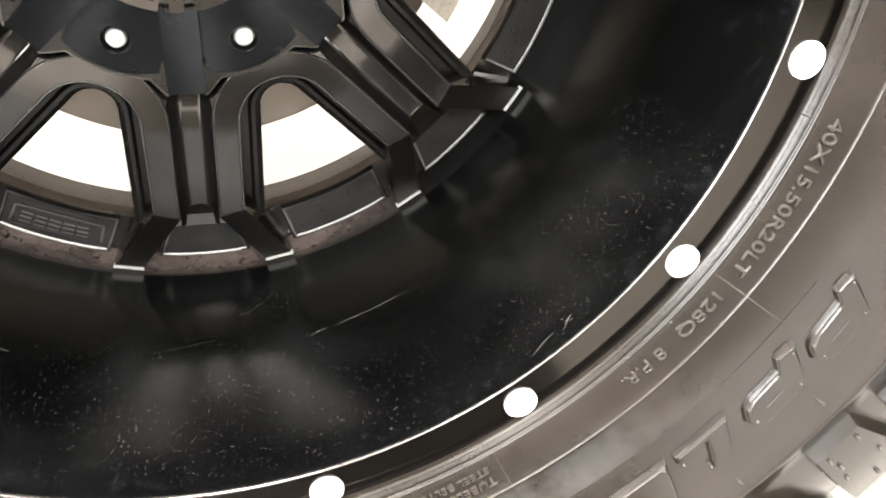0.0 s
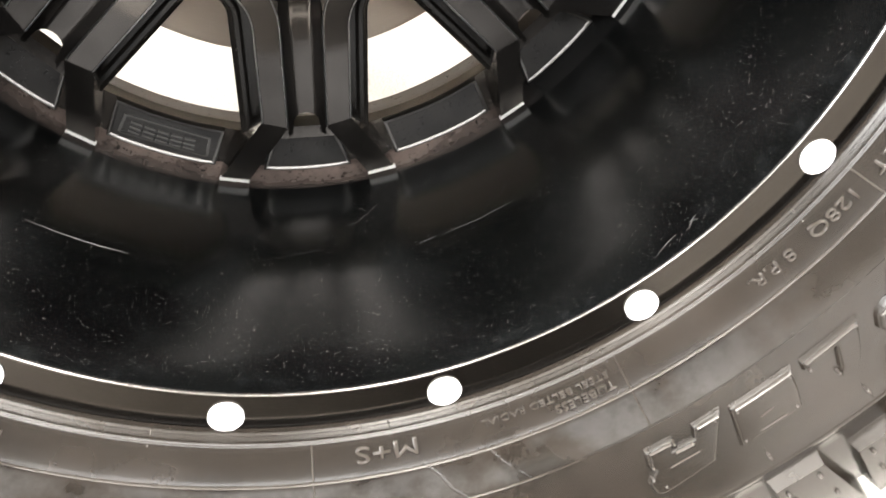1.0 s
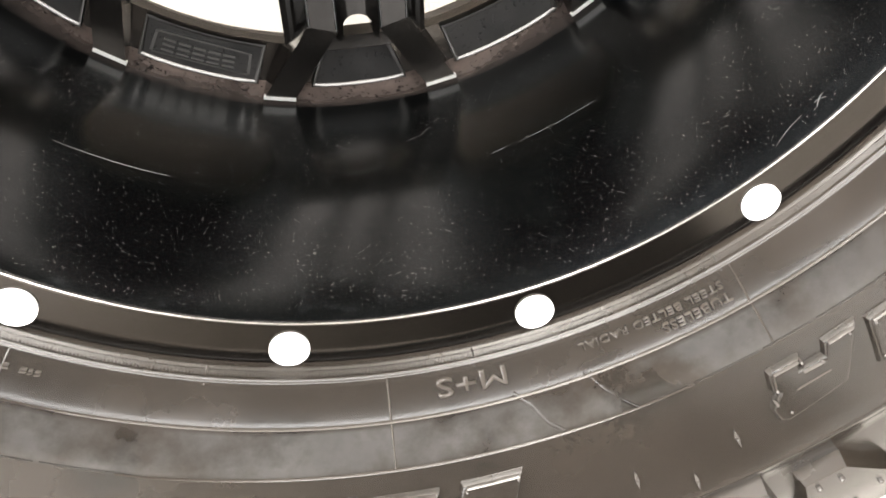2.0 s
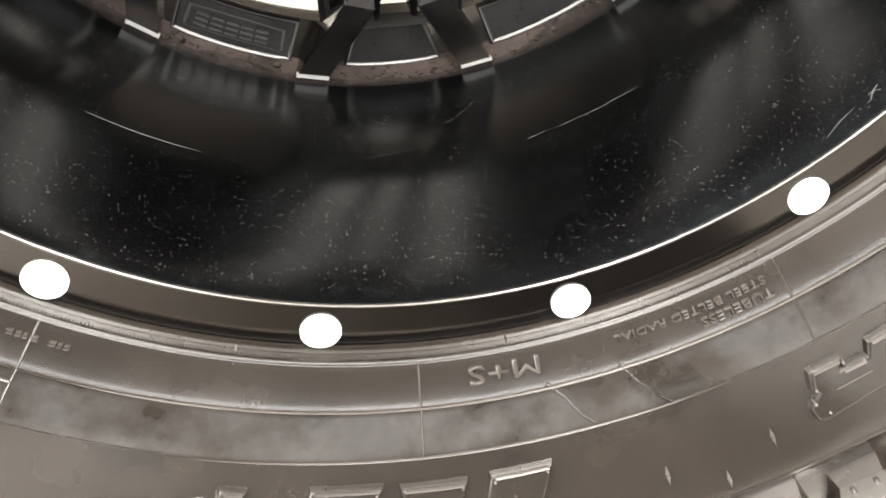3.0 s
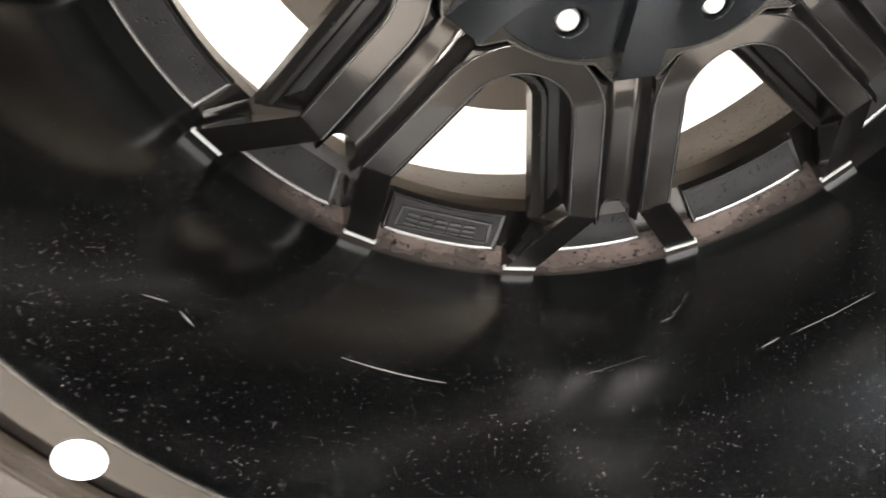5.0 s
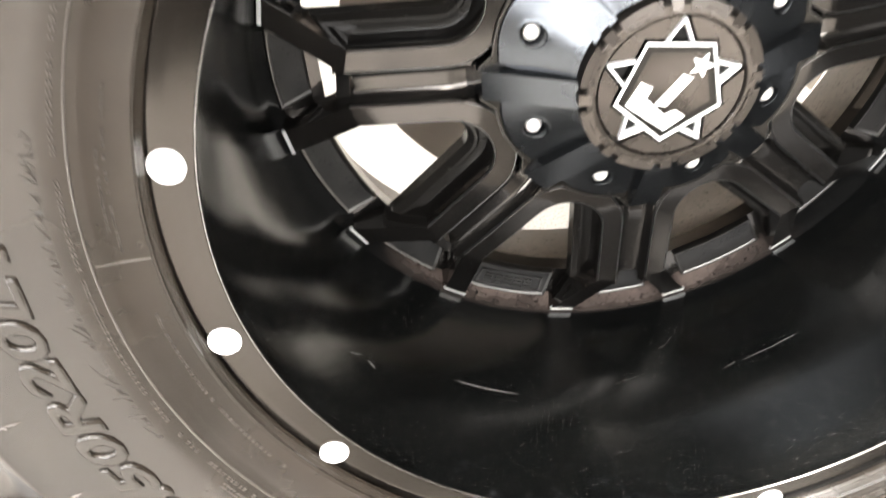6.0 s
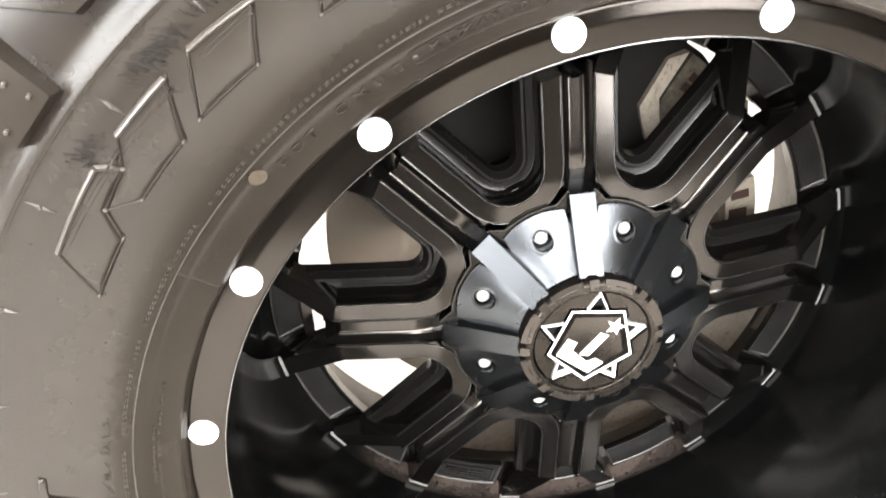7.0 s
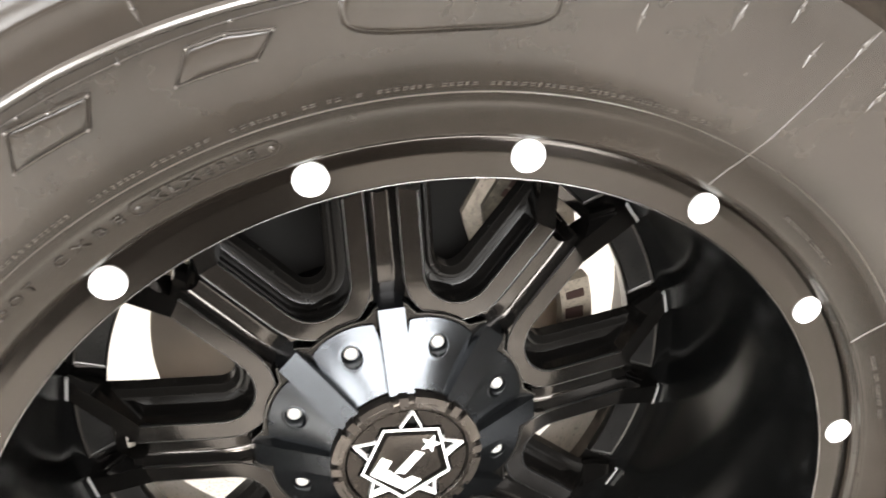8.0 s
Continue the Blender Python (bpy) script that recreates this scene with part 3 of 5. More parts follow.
# rhombic blocks of the upper sidewall
for pts in ([(0.3524, 134.6), (0.3500, 129.0), (0.3277, 132.0), (0.3286, 138.3)],
            [(0.3515, 136.9), (0.3276, 140.2), (0.3273, 146.3), (0.3385, 148.3), (0.3421, 144.6), (0.3520, 142.4)],
            [(0.3520, 145.4), (0.3415, 144.3), (0.3392, 148.1), (0.3258, 150.1), (0.3247, 156.0), (0.3490, 153.0)],
            [(0.3425, 124.6), (0.3405, 121.6), (0.3390, 118.9), (0.3268, 120.3), (0.3276, 126.3)],
            [(0.3403, 112.2), (0.3407, 109.6), (0.3373, 106.5), (0.3268, 108.2), (0.3273, 114.0)]):
    b = part("sidewall_block", raised(pts, 0.0024, 0.0022), RUBBER, tyre)
    cr, ca = sum(p[0] for p in pts) / len(pts), sum(p[1] for p in pts) / len(pts)
    inner = [(cr + (r - cr) * 0.95, ca + (a - ca) * 0.965) for r, a in pts]
    bm = bmesh.new()
    for r, a in inner:
        nub(bm, r, a, 0.0010, 0.0038)
    tagged(part("vent_stub", bm, HIGHLIGHT_RUBBER, b), kind="stuff")
    line = rib(bmesh.new(), inner + inner[:1], 0.0012, 0.0031)
    part("edge_line", line, HIGHLIGHT_RUBBER, b)
    if max(p[0] for p in pts) < 0.349:
        continue
    high = [p for p in inner if p[0] > cr + 0.003]
    high.sort(key=lambda p: p[1])
    part("edge_bar", rib(bmesh.new(), high, 0.0040, 0.0036), HIGHLIGHT_RUBBER, b, "glossy rounded edge")
    for dr in (0.0042, 0.0062):
        lo, hi = min(p[1] for p in inner if p[0] > cr), max(p[1] for p in inner if p[0] > cr)
        top = max(p[0] for p in inner)
        part("cross_line", rib(bmesh.new(), [(top - dr, lo + 0.35), (top - dr, hi - 0.15)], 0.0009, 0.0029), HIGHLIGHT_RUBBER, b)
# long rounded bar over the blocks of the top
bar = part("sidewall_block", rib(bmesh.new(), [(0.3450, 127.8), (0.3488, 127.3), (0.3508, 126.0), (0.3512, 120.0), (0.3500, 110.0), (0.3490, 103.5)], 0.0050, 0.0034), HIGHLIGHT_RUBBER, tyre, "long glossy rounded bar")
part("edge_line", rib(bmesh.new(), [(0.3450, 127.5), (0.3444, 104.0)], 0.0011, 0.0016), HIGHLIGHT_RUBBER, bar)
bm = bmesh.new()
for t in (127.0, 123.4, 116.3, 109.0):
    nub(bm, 0.3446, t, 0.0010, 0.0028)
tagged(part("vent_stub", bm, HIGHLIGHT_RUBBER, bar), kind="stuff")
# large rounded mark at the top
bm = bmesh.new()
oval = [(0.3375 + 0.0125 * math.copysign(abs(math.cos(k)) ** 0.6, math.cos(k)), 94.6 + 7.6 * math.copysign(abs(math.sin(k)) ** 0.8, math.sin(k))) for k in [i * math.pi / 18 for i in range(36)]]
b = part("sidewall_block", raised(oval, 0.0024, 0.0022), RUBBER, tyre)
rib(bm, [(0.3415, 98.0), (0.3345, 97.4), (0.3322, 95.5), (0.3322, 93.5), (0.3345, 91.8), (0.3400, 91.0)], 0.0022, 0.0026)
part("inner_ridge", bm, RUBBER, b)

# plain blocks in place of the maker's large letters
LETTERS = [(-27.4, -20.3), (-34.8, -27.8), (-41.3, -35.7), (-48.6, -42.4), (-57.2, -49.4), (-81.6, -76.8), (-88.4, -83.2), (-95.0, -89.6), (-104.0, -99.4)]
for i, (a0, a1) in enumerate(LETTERS):
    w = a1 - a0
    if i in (0, 1):
        pts = [(0.3217, a1 + 0.4), (0.3200, a1 - 1.7), (0.3256, a1 - 2.4), (0.3264, a1 - 5.6), (0.3290, a1 - 6.8), (0.3350, a1 - 7.4), (0.3405, a1 - 7.1), (0.3445, a1 - 6.0), (0.3420, a1 - 1.6)]
    elif i == 2:
        pts = [(0.3229, a1), (0.3236, a1 - 5.9), (0.3288, a1 - 6.1), (0.3282, a1 - 2.9), (0.3445, a1 - 4.2), (0.3420, a1 - 1.9)]
    elif i == 6:
        pts = [(0.3240, a1 - 0.1), (0.3460, a1 - 0.9), (0.3470, a1 - 2.9), (0.3330, a1 - 2.7), (0.3335, a0 + 0.2), (0.3240, a0)]
    elif i == 4:
        pts = [(0.3206, a1 + 0.1), (0.3213, a1 - 2.7), (0.3276, a1 - 3.1), (0.3273, a1 - 5.1), (0.3216, a1 - 4.7), (0.3217, a1 - 7.4), (0.3310, a1 - 7.7), (0.3338, a1 - 7.2),
               (0.3400, a1 - 8.2), (0.3470, a1 - 8.1), (0.3495, a1 - 7.4), (0.3452, a1 - 2.4)]
    elif i == 8:
        pts = [(0.3240, a1), (0.3470, a1 - 0.7), (0.3470, a0 + 0.6), (0.3360, a0), (0.3300, a0 + 1.0), (0.3300, a1 - 2.2), (0.3240, a1 - 2.0)]
    else:
        pts = [(0.3228, a1), (0.3450, a1 - 1.2), (0.3465, a0 - 0.9), (0.3232, a0)]
    b = part("sidewall_block", raised(pts, 0.0032, 0.0013), RUBBER, tyre)
    bm = bmesh.new()
    cr, ca = sum(p[0] for p in pts) / len(pts), sum(p[1] for p in pts) / len(pts)
    for r, a in pts[::2] if len(pts) > 5 else pts:
        nub(bm, cr + (r - cr) * 0.74, ca + (a - ca) * 0.84, 0.0009, 0.0044)
    low = {0: [(0.3214, a1 - 0.1), (0.3208, a1 - 1.5)], 1: [(0.3214, a1 - 0.1), (0.3208, a1 - 1.5)], 2: [(0.3242, a1 - 0.5), (0.3248, a1 - 5.6)],
           4: [(0.3220, a1 - 0.3), (0.3224, a1 - 2.4)]}.get(i)
    if low is None:
        low = sorted((p for p in pts if p[0] < 0.3265), key=lambda p: p[1])
        low = [(low[0][0] + 0.0012, low[0][1] + 0.35), (low[-1][0] + 0.0012, low[-1][1] - 0.35)]
    if i in (0, 1):
        part("edge_bar", rib(bmesh.new(), [(0.3270, a1 - 2.7), (0.3278, a1 - 5.5), (0.3302, a1 - 6.5)], 0.0020, 0.0042), HIGHLIGHT_RUBBER, b, "glossy rounded edge")
    if i == 4:
        part("edge_bar", rib(bmesh.new(), [(0.3230, a1 - 5.0), (0.3231, a1 - 7.0), (0.3300, a1 - 7.3)], 0.0020, 0.0042), HIGHLIGHT_RUBBER, b, "glossy rounded edge")
        part("edge_bar", rib(bmesh.new(), [(0.3290, a1 - 3.3), (0.3288, a1 - 5.0)], 0.0020, 0.0042), HIGHLIGHT_RUBBER, b, "glossy rounded edge")
    part("edge_bar", rib(bmesh.new(), low, 0.0020, 0.0042), HIGHLIGHT_RUBBER, b, "glossy rounded edge")
    if i not in (2, 6):
        rib(bm, [(0.3352, a0 + 1.8), (0.3345, a1 - 3.2)], 0.0011, 0.0038)
    if i in (3, 7):
        rib(bm, [(0.3425, a0 + 1.2), (0.3425, a1 - 2.6)], 0.0011, 0.0038)
    tagged(part("vent_stub", bm, HIGHLIGHT_RUBBER, b), kind="stuff")

# vent marks: short radial dashes with a stub each
marks = [(0.3625 if i % 3 else 0.3600, 9.0 * i + 5.9) for i in range(40)]
marks = [m for m in marks if not 60 < m[1] < 84 and not 285 < m[1] < 303]
marks += [(0.3480, -60.7), (0.3618, -64.5), (0.3480, -68.6), (0.3618, -72.6), (0.3370, 80.8), (0.3491, 73.8), (0.3614, 69.9), (0.3479, 66.8), (0.3615, 63.7), (0.3480, 59.4), (0.3615, 56.0)]
for r, a in marks:
    bm = bmesh.new()
    rib(bm, [(r - 0.0068 + 0.0011 * k, a) for k in range(13)], 0.0022, 0.0009, 0.2)
    nub(bm, r, a, 0.0010, 0.0020)
    part("vent_mark", bm, HIGHLIGHT_RUBBER, tyre)

# shoulder and tread lugs
def lug(pts, skin_lift, tread_in=0.0):
    """A tread block that climbs from the sidewall over the shoulder: (r, y, degrees from, degrees to) stations."""
    bm = bmesh.new()
    rows = []
    for r, y, d, a0, a1 in pts:
        n = Vector((0, -1, 0))
        low_r, low_y = r - d[0], y + d[1]
        rows.append([polar(low_r, a0 - 0.35, low_y), polar(r, a0, y), polar(r, a1, y), polar(low_r, a1 + 0.35, low_y)])
    vs = [[bm.verts.new(p) for p in row] for row in rows]
    for p, q in zip(vs, vs[1:]):
        for j in range(3):
            bm.faces.new((p[j], p[j + 1], q[j + 1], q[j]))
        bm.faces.new((p[3], p[0], q[0], q[3]))
    bm.faces.new(vs[0])
    bm.faces.new(vs[-1][::-1])
    return sink(soften(bm, 0.0030, 3))


DEEP = (0.004, 0.013)
EDGE = (0.014, 0.010)
TOP = (0.018, 0.0)


def face_a(r):
    return steps_of(r, [(0.3805, -0.0425), (0.405, -0.0415), (0.440, -0.0330), (0.475, -0.0140)])


def face_b(r):
    return steps_of(r, [(0.391, -0.0405), (0.414, -0.0388), (0.448, -0.0290), (0.478, -0.0120)])


for i in range(24):
    s = -29.8 + (14.66 * i if i < 13 else 14.66 * 12 + 15.34 * (i - 12))
    one = part("shoulder_lug", lug([(0.3805, -0.0425, DEEP, s - 4.1, s), (0.405, -0.0415, DEEP, s - 4.4, s + 0.5), (0.440, -0.0330, DEEP, s - 4.6, s + 0.9), (0.475, -0.0140, EDGE, s - 4.8, s + 1.0),
                              (0.498, 0.0060, EDGE, s - 4.8, s + 0.8), (0.507, 0.0300, TOP, s - 4.6, s + 0.4), (0.508, 0.0750, TOP, s - 4.0, s)], 0), RUBBER, tyre)
    two = part("shoulder_lug", lug([(0.391, -0.0405, DEEP, s + 2.6, s + 5.6), (0.414, -0.0388, DEEP, s + 2.2, s + 8.2), (0.448, -0.0290, DEEP, s + 2.0, s + 8.9), (0.478, -0.0120, EDGE, s + 2.0, s + 9.0),
                              (0.499, 0.0070, EDGE, s + 2.2, s + 9.0), (0.507, 0.0300, TOP, s + 2.6, s + 8.6), (0.508, 0.0600, TOP, s + 3.0, s + 8.0)], 0), RUBBER, tyre)
    bm = bmesh.new()
    for r, a in ((0.3865, s - 3.4), (0.3865, s - 0.7), (0.3960, s - 3.2), (0.4080, s - 3.6), (0.4080, s - 0.4), (0.4300, s - 2.0)):
        nub(bm, r, a, 0.0012, 0.0022, face_a)
    tagged(part("vent_stub", sink(bm), HIGHLIGHT_RUBBER, one), kind="stuff")
    bm = bmesh.new()
    for r, a in ((0.3970, s + 3.4), (0.3980, s + 5.0), (0.4160, s + 3.2), (0.4180, s + 7.2), (0.4320, s + 5.4)):
        nub(bm, r, a, 0.0012, 0.0022, face_b)
    tagged(part("vent_stub", sink(bm), HIGHLIGHT_RUBBER, two), kind="stuff")
# the rest of the tread, seen only at a glance
bm = bmesh.new()
rnd = random.Random(2)
for i in range(60):
    for y0, y1, sh in ((0.085, 0.135, 0), (0.145, 0.19, 2.2), (0.2, 0.25, 0.8), (0.26, 0.325, 3.0)):
        a = 6.0 * i + sh + rnd.uniform(-0.3, 0.3)
        q = [(a, y0), (a + 4.2, y0 + 0.006), (a + 4.2, y1), (a, y1 - 0.006)]
        prism(bm, [polar(0.508, d, y) for d, y in q], [polar(0.48, d, y) for d, y in q])
tagged(part("tread", sink(bm), RUBBER, tyre, smooth=0), kind="stuff")

# ---- the wheel ----
wheel = thing("wheel", "deep-dish black alloy wheel with white dots round its lip", "wheel", (0, 0, ZC))
lip = [(0.2500, 0.0020), (0.2502, 0.0004), (0.2506, 0.0000), (0.2540, 0.0000), (0.2600, 0.0000), (0.2612, 0.0000), (0.2624, 0.0000), (0.2632, 0.00004), (0.2640, 0.00012), (0.2655, 0.00028), (0.2680, 0.00052), (0.2698, 0.00072), (0.2703, 0.0009), (0.2706, 0.0016), (0.2707, 0.0090), (0.2500, 0.0090)]
part("lip_ring", revolve(lip, 256, close=True), LIP, wheel, "satin black flat lip ring")
part("lip_edge", revolve([(0.24925, 0.0014), (0.2494, 0.0003), (0.2498, -0.0002), (0.2502, -0.0001), (0.2499, 0.0014)], 256, close=True), EDGE_METAL, wheel, "bright machined edge")


def barrel_r(y):
    return steps_of(y, [(0.0008, 0.2494), (0.0036, 0.2490), (0.015, 0.2478), (0.045, 0.2452), (0.075, 0.2415), (0.10, 0.2397), (0.14, 0.2386), (0.164, 0.2380), (0.172, 0.2372), (0.178, 0.2360)])


YS = (0.0008, 0.0036, 0.009, 0.015, 0.03, 0.045, 0.06, 0.075, 0.087, 0.10, 0.12, 0.14, 0.155, 0.164, 0.172, 0.178)
part("barrel", revolve([(barrel_r(y), y) for y in YS] + [(0.2440, 0.178), (0.2440, 0.1500), (0.2500, 0.0800), (0.2540, 0.0300), (0.2540, 0.0094), (0.2497, 0.0094), (0.2497, 0.0008)], 256, close=True), BARREL, wheel, "glossy black dusty scratched barrel", smooth=50)
part("fillet", revolve([(0.2360, 0.178), (0.2355, 0.1800), (0.2342, 0.1840), (0.2325, 0.1890), (0.2306, 0.1935), (0.2294, 0.1975), (0.2290, 0.2020), (0.2360, 0.2020), (0.2440, 0.178)], 192, close=True), FILLET, wheel, "dusty brown worn fillet", smooth=50)
part("inner_barrel", revolve([(0.2285, 0.2022), (0.2280, 0.2100), (0.2280, 0.2550), (0.2330, 0.2900), (0.2450, 0.3050), (0.2700, 0.3200), (0.2740, 0.3180), (0.2600, 0.3000), (0.2450, 0.2600), (0.2360, 0.2022)], 192, close=True), INNER, wheel, "dusty unpainted inner barrel", smooth=50)


def strip(bm, points, width):
    """A shallow scratch on the barrel along (degrees, y) points, tapering at both ends."""
    n = len(points)
    rows = []
    for i, (a, y) in enumerate(points):
        w = width * (0.25 + 0.75 * math.sin(math.pi * (i + 0.4) / (n - 0.2))) / 2
        (a0, y0), (a1, y1) = points[max(i - 1, 0)], points[min(i + 1, n - 1)]
        da, dy = radians(a1 - a0) * 0.24, y1 - y0
        ln = math.hypot(da, dy) or 1
        na, ny = -dy / ln * w, da / ln * w
        rows.append([bm.verts.new(polar(barrel_r(y + s * ny) - 0.00025, a + math.degrees(s * na / 0.24), y + s * ny)) for s in (-1, 1)])
    for p, q in zip(rows, rows[1:]):
        bm.faces.new((p[0], p[1], q[1], q[0]))
    return bm


def run(a0, y0, a1, y1, n=8, sway=0.0):
    return [(a0 + (a1 - a0) * k / n, y0 + (y1 - y0) * k / n + sway * math.sin(3.0 * k / n)) for k in range(n + 1)]


for pts, w in ((run(-119.7, 0.0880, -107.6, 0.0895), 0.0008), (run(-66.8, 0.0980, -61.5, 0.0994, 8, 0.0003), 0.0003), (run(-62.2, 0.0990, -56.4, 0.1004, 8, 0.0005), 0.00032), (run(-70.4, 0.0966, -68.0, 0.0985), 0.0004),
               (run(-90.9, 0.1003, -83.0, 0.1089, 8, 0.0005), 0.00013), (run(-141.2, 0.0629, -138.7, 0.0681), 0.0005), (run(-137.4, 0.0675, -135.7, 0.0648), 0.0010),
               (run(-77.6, 0.1331, -75.9, 0.1400, 8, 0.001), 0.00018), (run(-75.6, 0.1420, -74.4, 0.1476, 8, 0.001), 0.00014), (run(-79.4, 0.131, -77.8, 0.1325), 0.0003), (run(-46.0, 0.0065, -42.6, 0.0105, 8, 0.001), 0.0003), (run(-41.2, 0.0085, -39.8, 0.0125, 8, 0.001), 0.0004), (run(-41.0, 0.0115, -40.0, 0.0095, 6, 0.001), 0.0003)):
    part("scratch", strip(bmesh.new(), pts, w), SCRATCH, wheel, "pale scratch in the paint")
rnd = random.Random(12)
bm = bmesh.new()
for k in range(5200):
    a, y = rnd.uniform(-165, -15), 0.006 + 0.158 * rnd.random() ** 1.15
    ln, tilt = rnd.uniform(0.0002, 0.0009) * (1.6 if rnd.random() < 0.1 else 1), rnd.uniform(0, math.pi)
    strip(bm, run(a, y, a + math.degrees(ln * math.cos(tilt) / 0.24), min(0.17, max(0.004, y + ln * math.sin(tilt))), 3, ln * 0.1), rnd.uniform(0.00007, 0.00018))
tagged(part("scuff", bm, NICK, wheel, "scattered small pale nicks"), kind="stuff")
bm = bmesh.new()
ring = [(v.x, v.z) for v in [polar(0.0082, 9.0 * k, 0) for k in range(40)]]
prism(bm, [Vector((0.262 + x, -0.0014, z)) for x, z in ring], [Vector((0.262 + x, 0.0052, z)) for x, z in ring])
soften(bm, 0.0004, 1)
dot = part("dot", bm, WHITE, wheel, "round white enamel dot", turn=-95.0)
for k in range(1, 16):
    again(dot, -95.0 + 22.5 * k)

# spokes: two ridges each, that fork round the windows and end in pairs of toes
HALF = radians(22.5)
ARC = 0.1328


def ridge_y(r):
    return steps_of(r, [(0.08, 0.1372), (0.100, 0.1382), (0.112, 0.1392), (0.183, 0.1512), (0.24, 0.163)])


def window_path(d, a_end, arc_steps=14):
    """Points (across, outwards) of the curve that keeps d from both neighbouring spokes' axes; the window's axis points up."""
    u, n = Vector((math.sin(HALF), math.cos(HALF))), Vector((-math.cos(HALF), math.sin(HALF)))
    rho, at = ARC * math.sin(HALF) - d, ARC * math.cos(HALF)
    right = [n * d + u * (a_end + (at - a_end) * k / 8) for k in range(8)]
    c = Vector((0, ARC))
    arc = []
    for k in range(arc_steps + 1):
        a = -HALF - (math.pi - 2 * HALF) * k / arc_steps
        arc.append(c + rho * Vector((math.cos(a), math.sin(a))))
    left = [Vector((-p.x, p.y)) for p in right[::-1]]
    return right + arc + left


def sweep(profile, close=True):
    """Sweeps (d, drop, a_end) stations of a cross-section round the window; drop is how far it lies behind the ridge."""
    bm = bmesh.new()
    cols = []
    for d, drop, a_end in profile:
        cols.append([bm.verts.new((p.x, ridge_y(p.length) + drop, p.y)) for p in window_path(d, a_end)])
    n = len(cols)
    for j in range(n if close else n - 1):
        p, q = cols[j], cols[(j + 1) % n]
        for i in range(len(p) - 1):
            bm.faces.new((p[i], p[i + 1], q[i + 1], q[i]))
    if close:
        bm.faces.new([c[0] for c in cols])
        bm.faces.new([c[-1] for c in cols][::-1])
    return bm


ridge = sweep([(0.0256, 0.030, 0.179), (0.0255, 0.0034, 0.179), (0.0254, 0.0024, 0.179), (0.0252, 0.0013, 0.179), (0.0247, 0.0004, 0.179), (0.0241, 0.0, 0.1793), (0.0236, 0.0, 0.1794), (0.0124, 0.0, 0.1826), (0.0119, 0.0, 0.1827), (0.0112, 0.0004, 0.183), (0.0107, 0.0013, 0.183), (0.0105, 0.0024, 0.183), (0.0104, 0.0034, 0.183), (0.0100, 0.020, 0.183)])
rib_1 = part("spoke_ridge", ridge, SPOKE, wheel, turn=SPOKE_AT + 22.5 - 90, smooth=30)
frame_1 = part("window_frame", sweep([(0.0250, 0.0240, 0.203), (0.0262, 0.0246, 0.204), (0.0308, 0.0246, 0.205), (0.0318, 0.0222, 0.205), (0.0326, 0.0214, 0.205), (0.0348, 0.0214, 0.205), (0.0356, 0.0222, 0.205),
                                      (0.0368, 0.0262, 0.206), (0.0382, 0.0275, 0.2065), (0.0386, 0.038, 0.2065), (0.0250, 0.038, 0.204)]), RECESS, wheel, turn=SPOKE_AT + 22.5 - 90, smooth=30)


# Pale strips that paint the highlights along the ridges' edges.
line_1 = part("edge_line", sweep([(0.0116, -0.0001, 0.183), (0.0112, -0.0002, 0.183), (0.0107, 0.0008, 0.183), (0.0107, 0.0016, 0.183)]), EDGE_GLINT, wheel, "thin pale line that paints the ridge edge's highlight", turn=SPOKE_AT + 22.5 - 90)
line_2 = part("edge_line", sweep([(0.0245, -0.0001, 0.179), (0.0249, -0.0001, 0.179), (0.0253, 0.0008, 0.179), (0.0253, 0.0016, 0.179)]), EDGE_GLINT, wheel, "thin pale line that paints the ridge edge's highlight", turn=SPOKE_AT + 22.5 - 90)


def spoke_web():
    """The flat skin between a ridge's arch and the cap; the window's axis points up."""
    bm = bmesh.new()
    cols = []
    for p in [p for p in window_path(0.0124, 0.1235) if p.length < 0.1262]:
        f = min(1.0, abs(math.degrees(math.atan2(p.x, p.y))) / 15.5)
        r0 = 0.0985 + 0.0075 * f ** 5
        col = []
        for r, drop in ((r0 - 0.001, 0.02), (r0, 0.0040), (r0 + 0.0008, 0.0016), (r0 + 0.0022, 0.0005), (max(p.length, r0 + 0.003), 0.0003)):
            q = p.normalized() * r
            col.append(bm.verts.new((q.x, ridge_y(r) + drop, q.y)))
        cols.append(col)
    for p, q in zip(cols, cols[1:]):
        for k in range(4):
            bm.faces.new((p[k], p[k + 1], q[k + 1], q[k]))
    for p in (cols[0], cols[-1]):
        low = [bm.verts.new((v.co.x, v.co.y + 0.014, v.co.z)) for v in p[1:]]
        for k in range(1, 4):
            bm.faces.new((p[k], p[k + 1], low[k], low[k - 1]))
    return bm


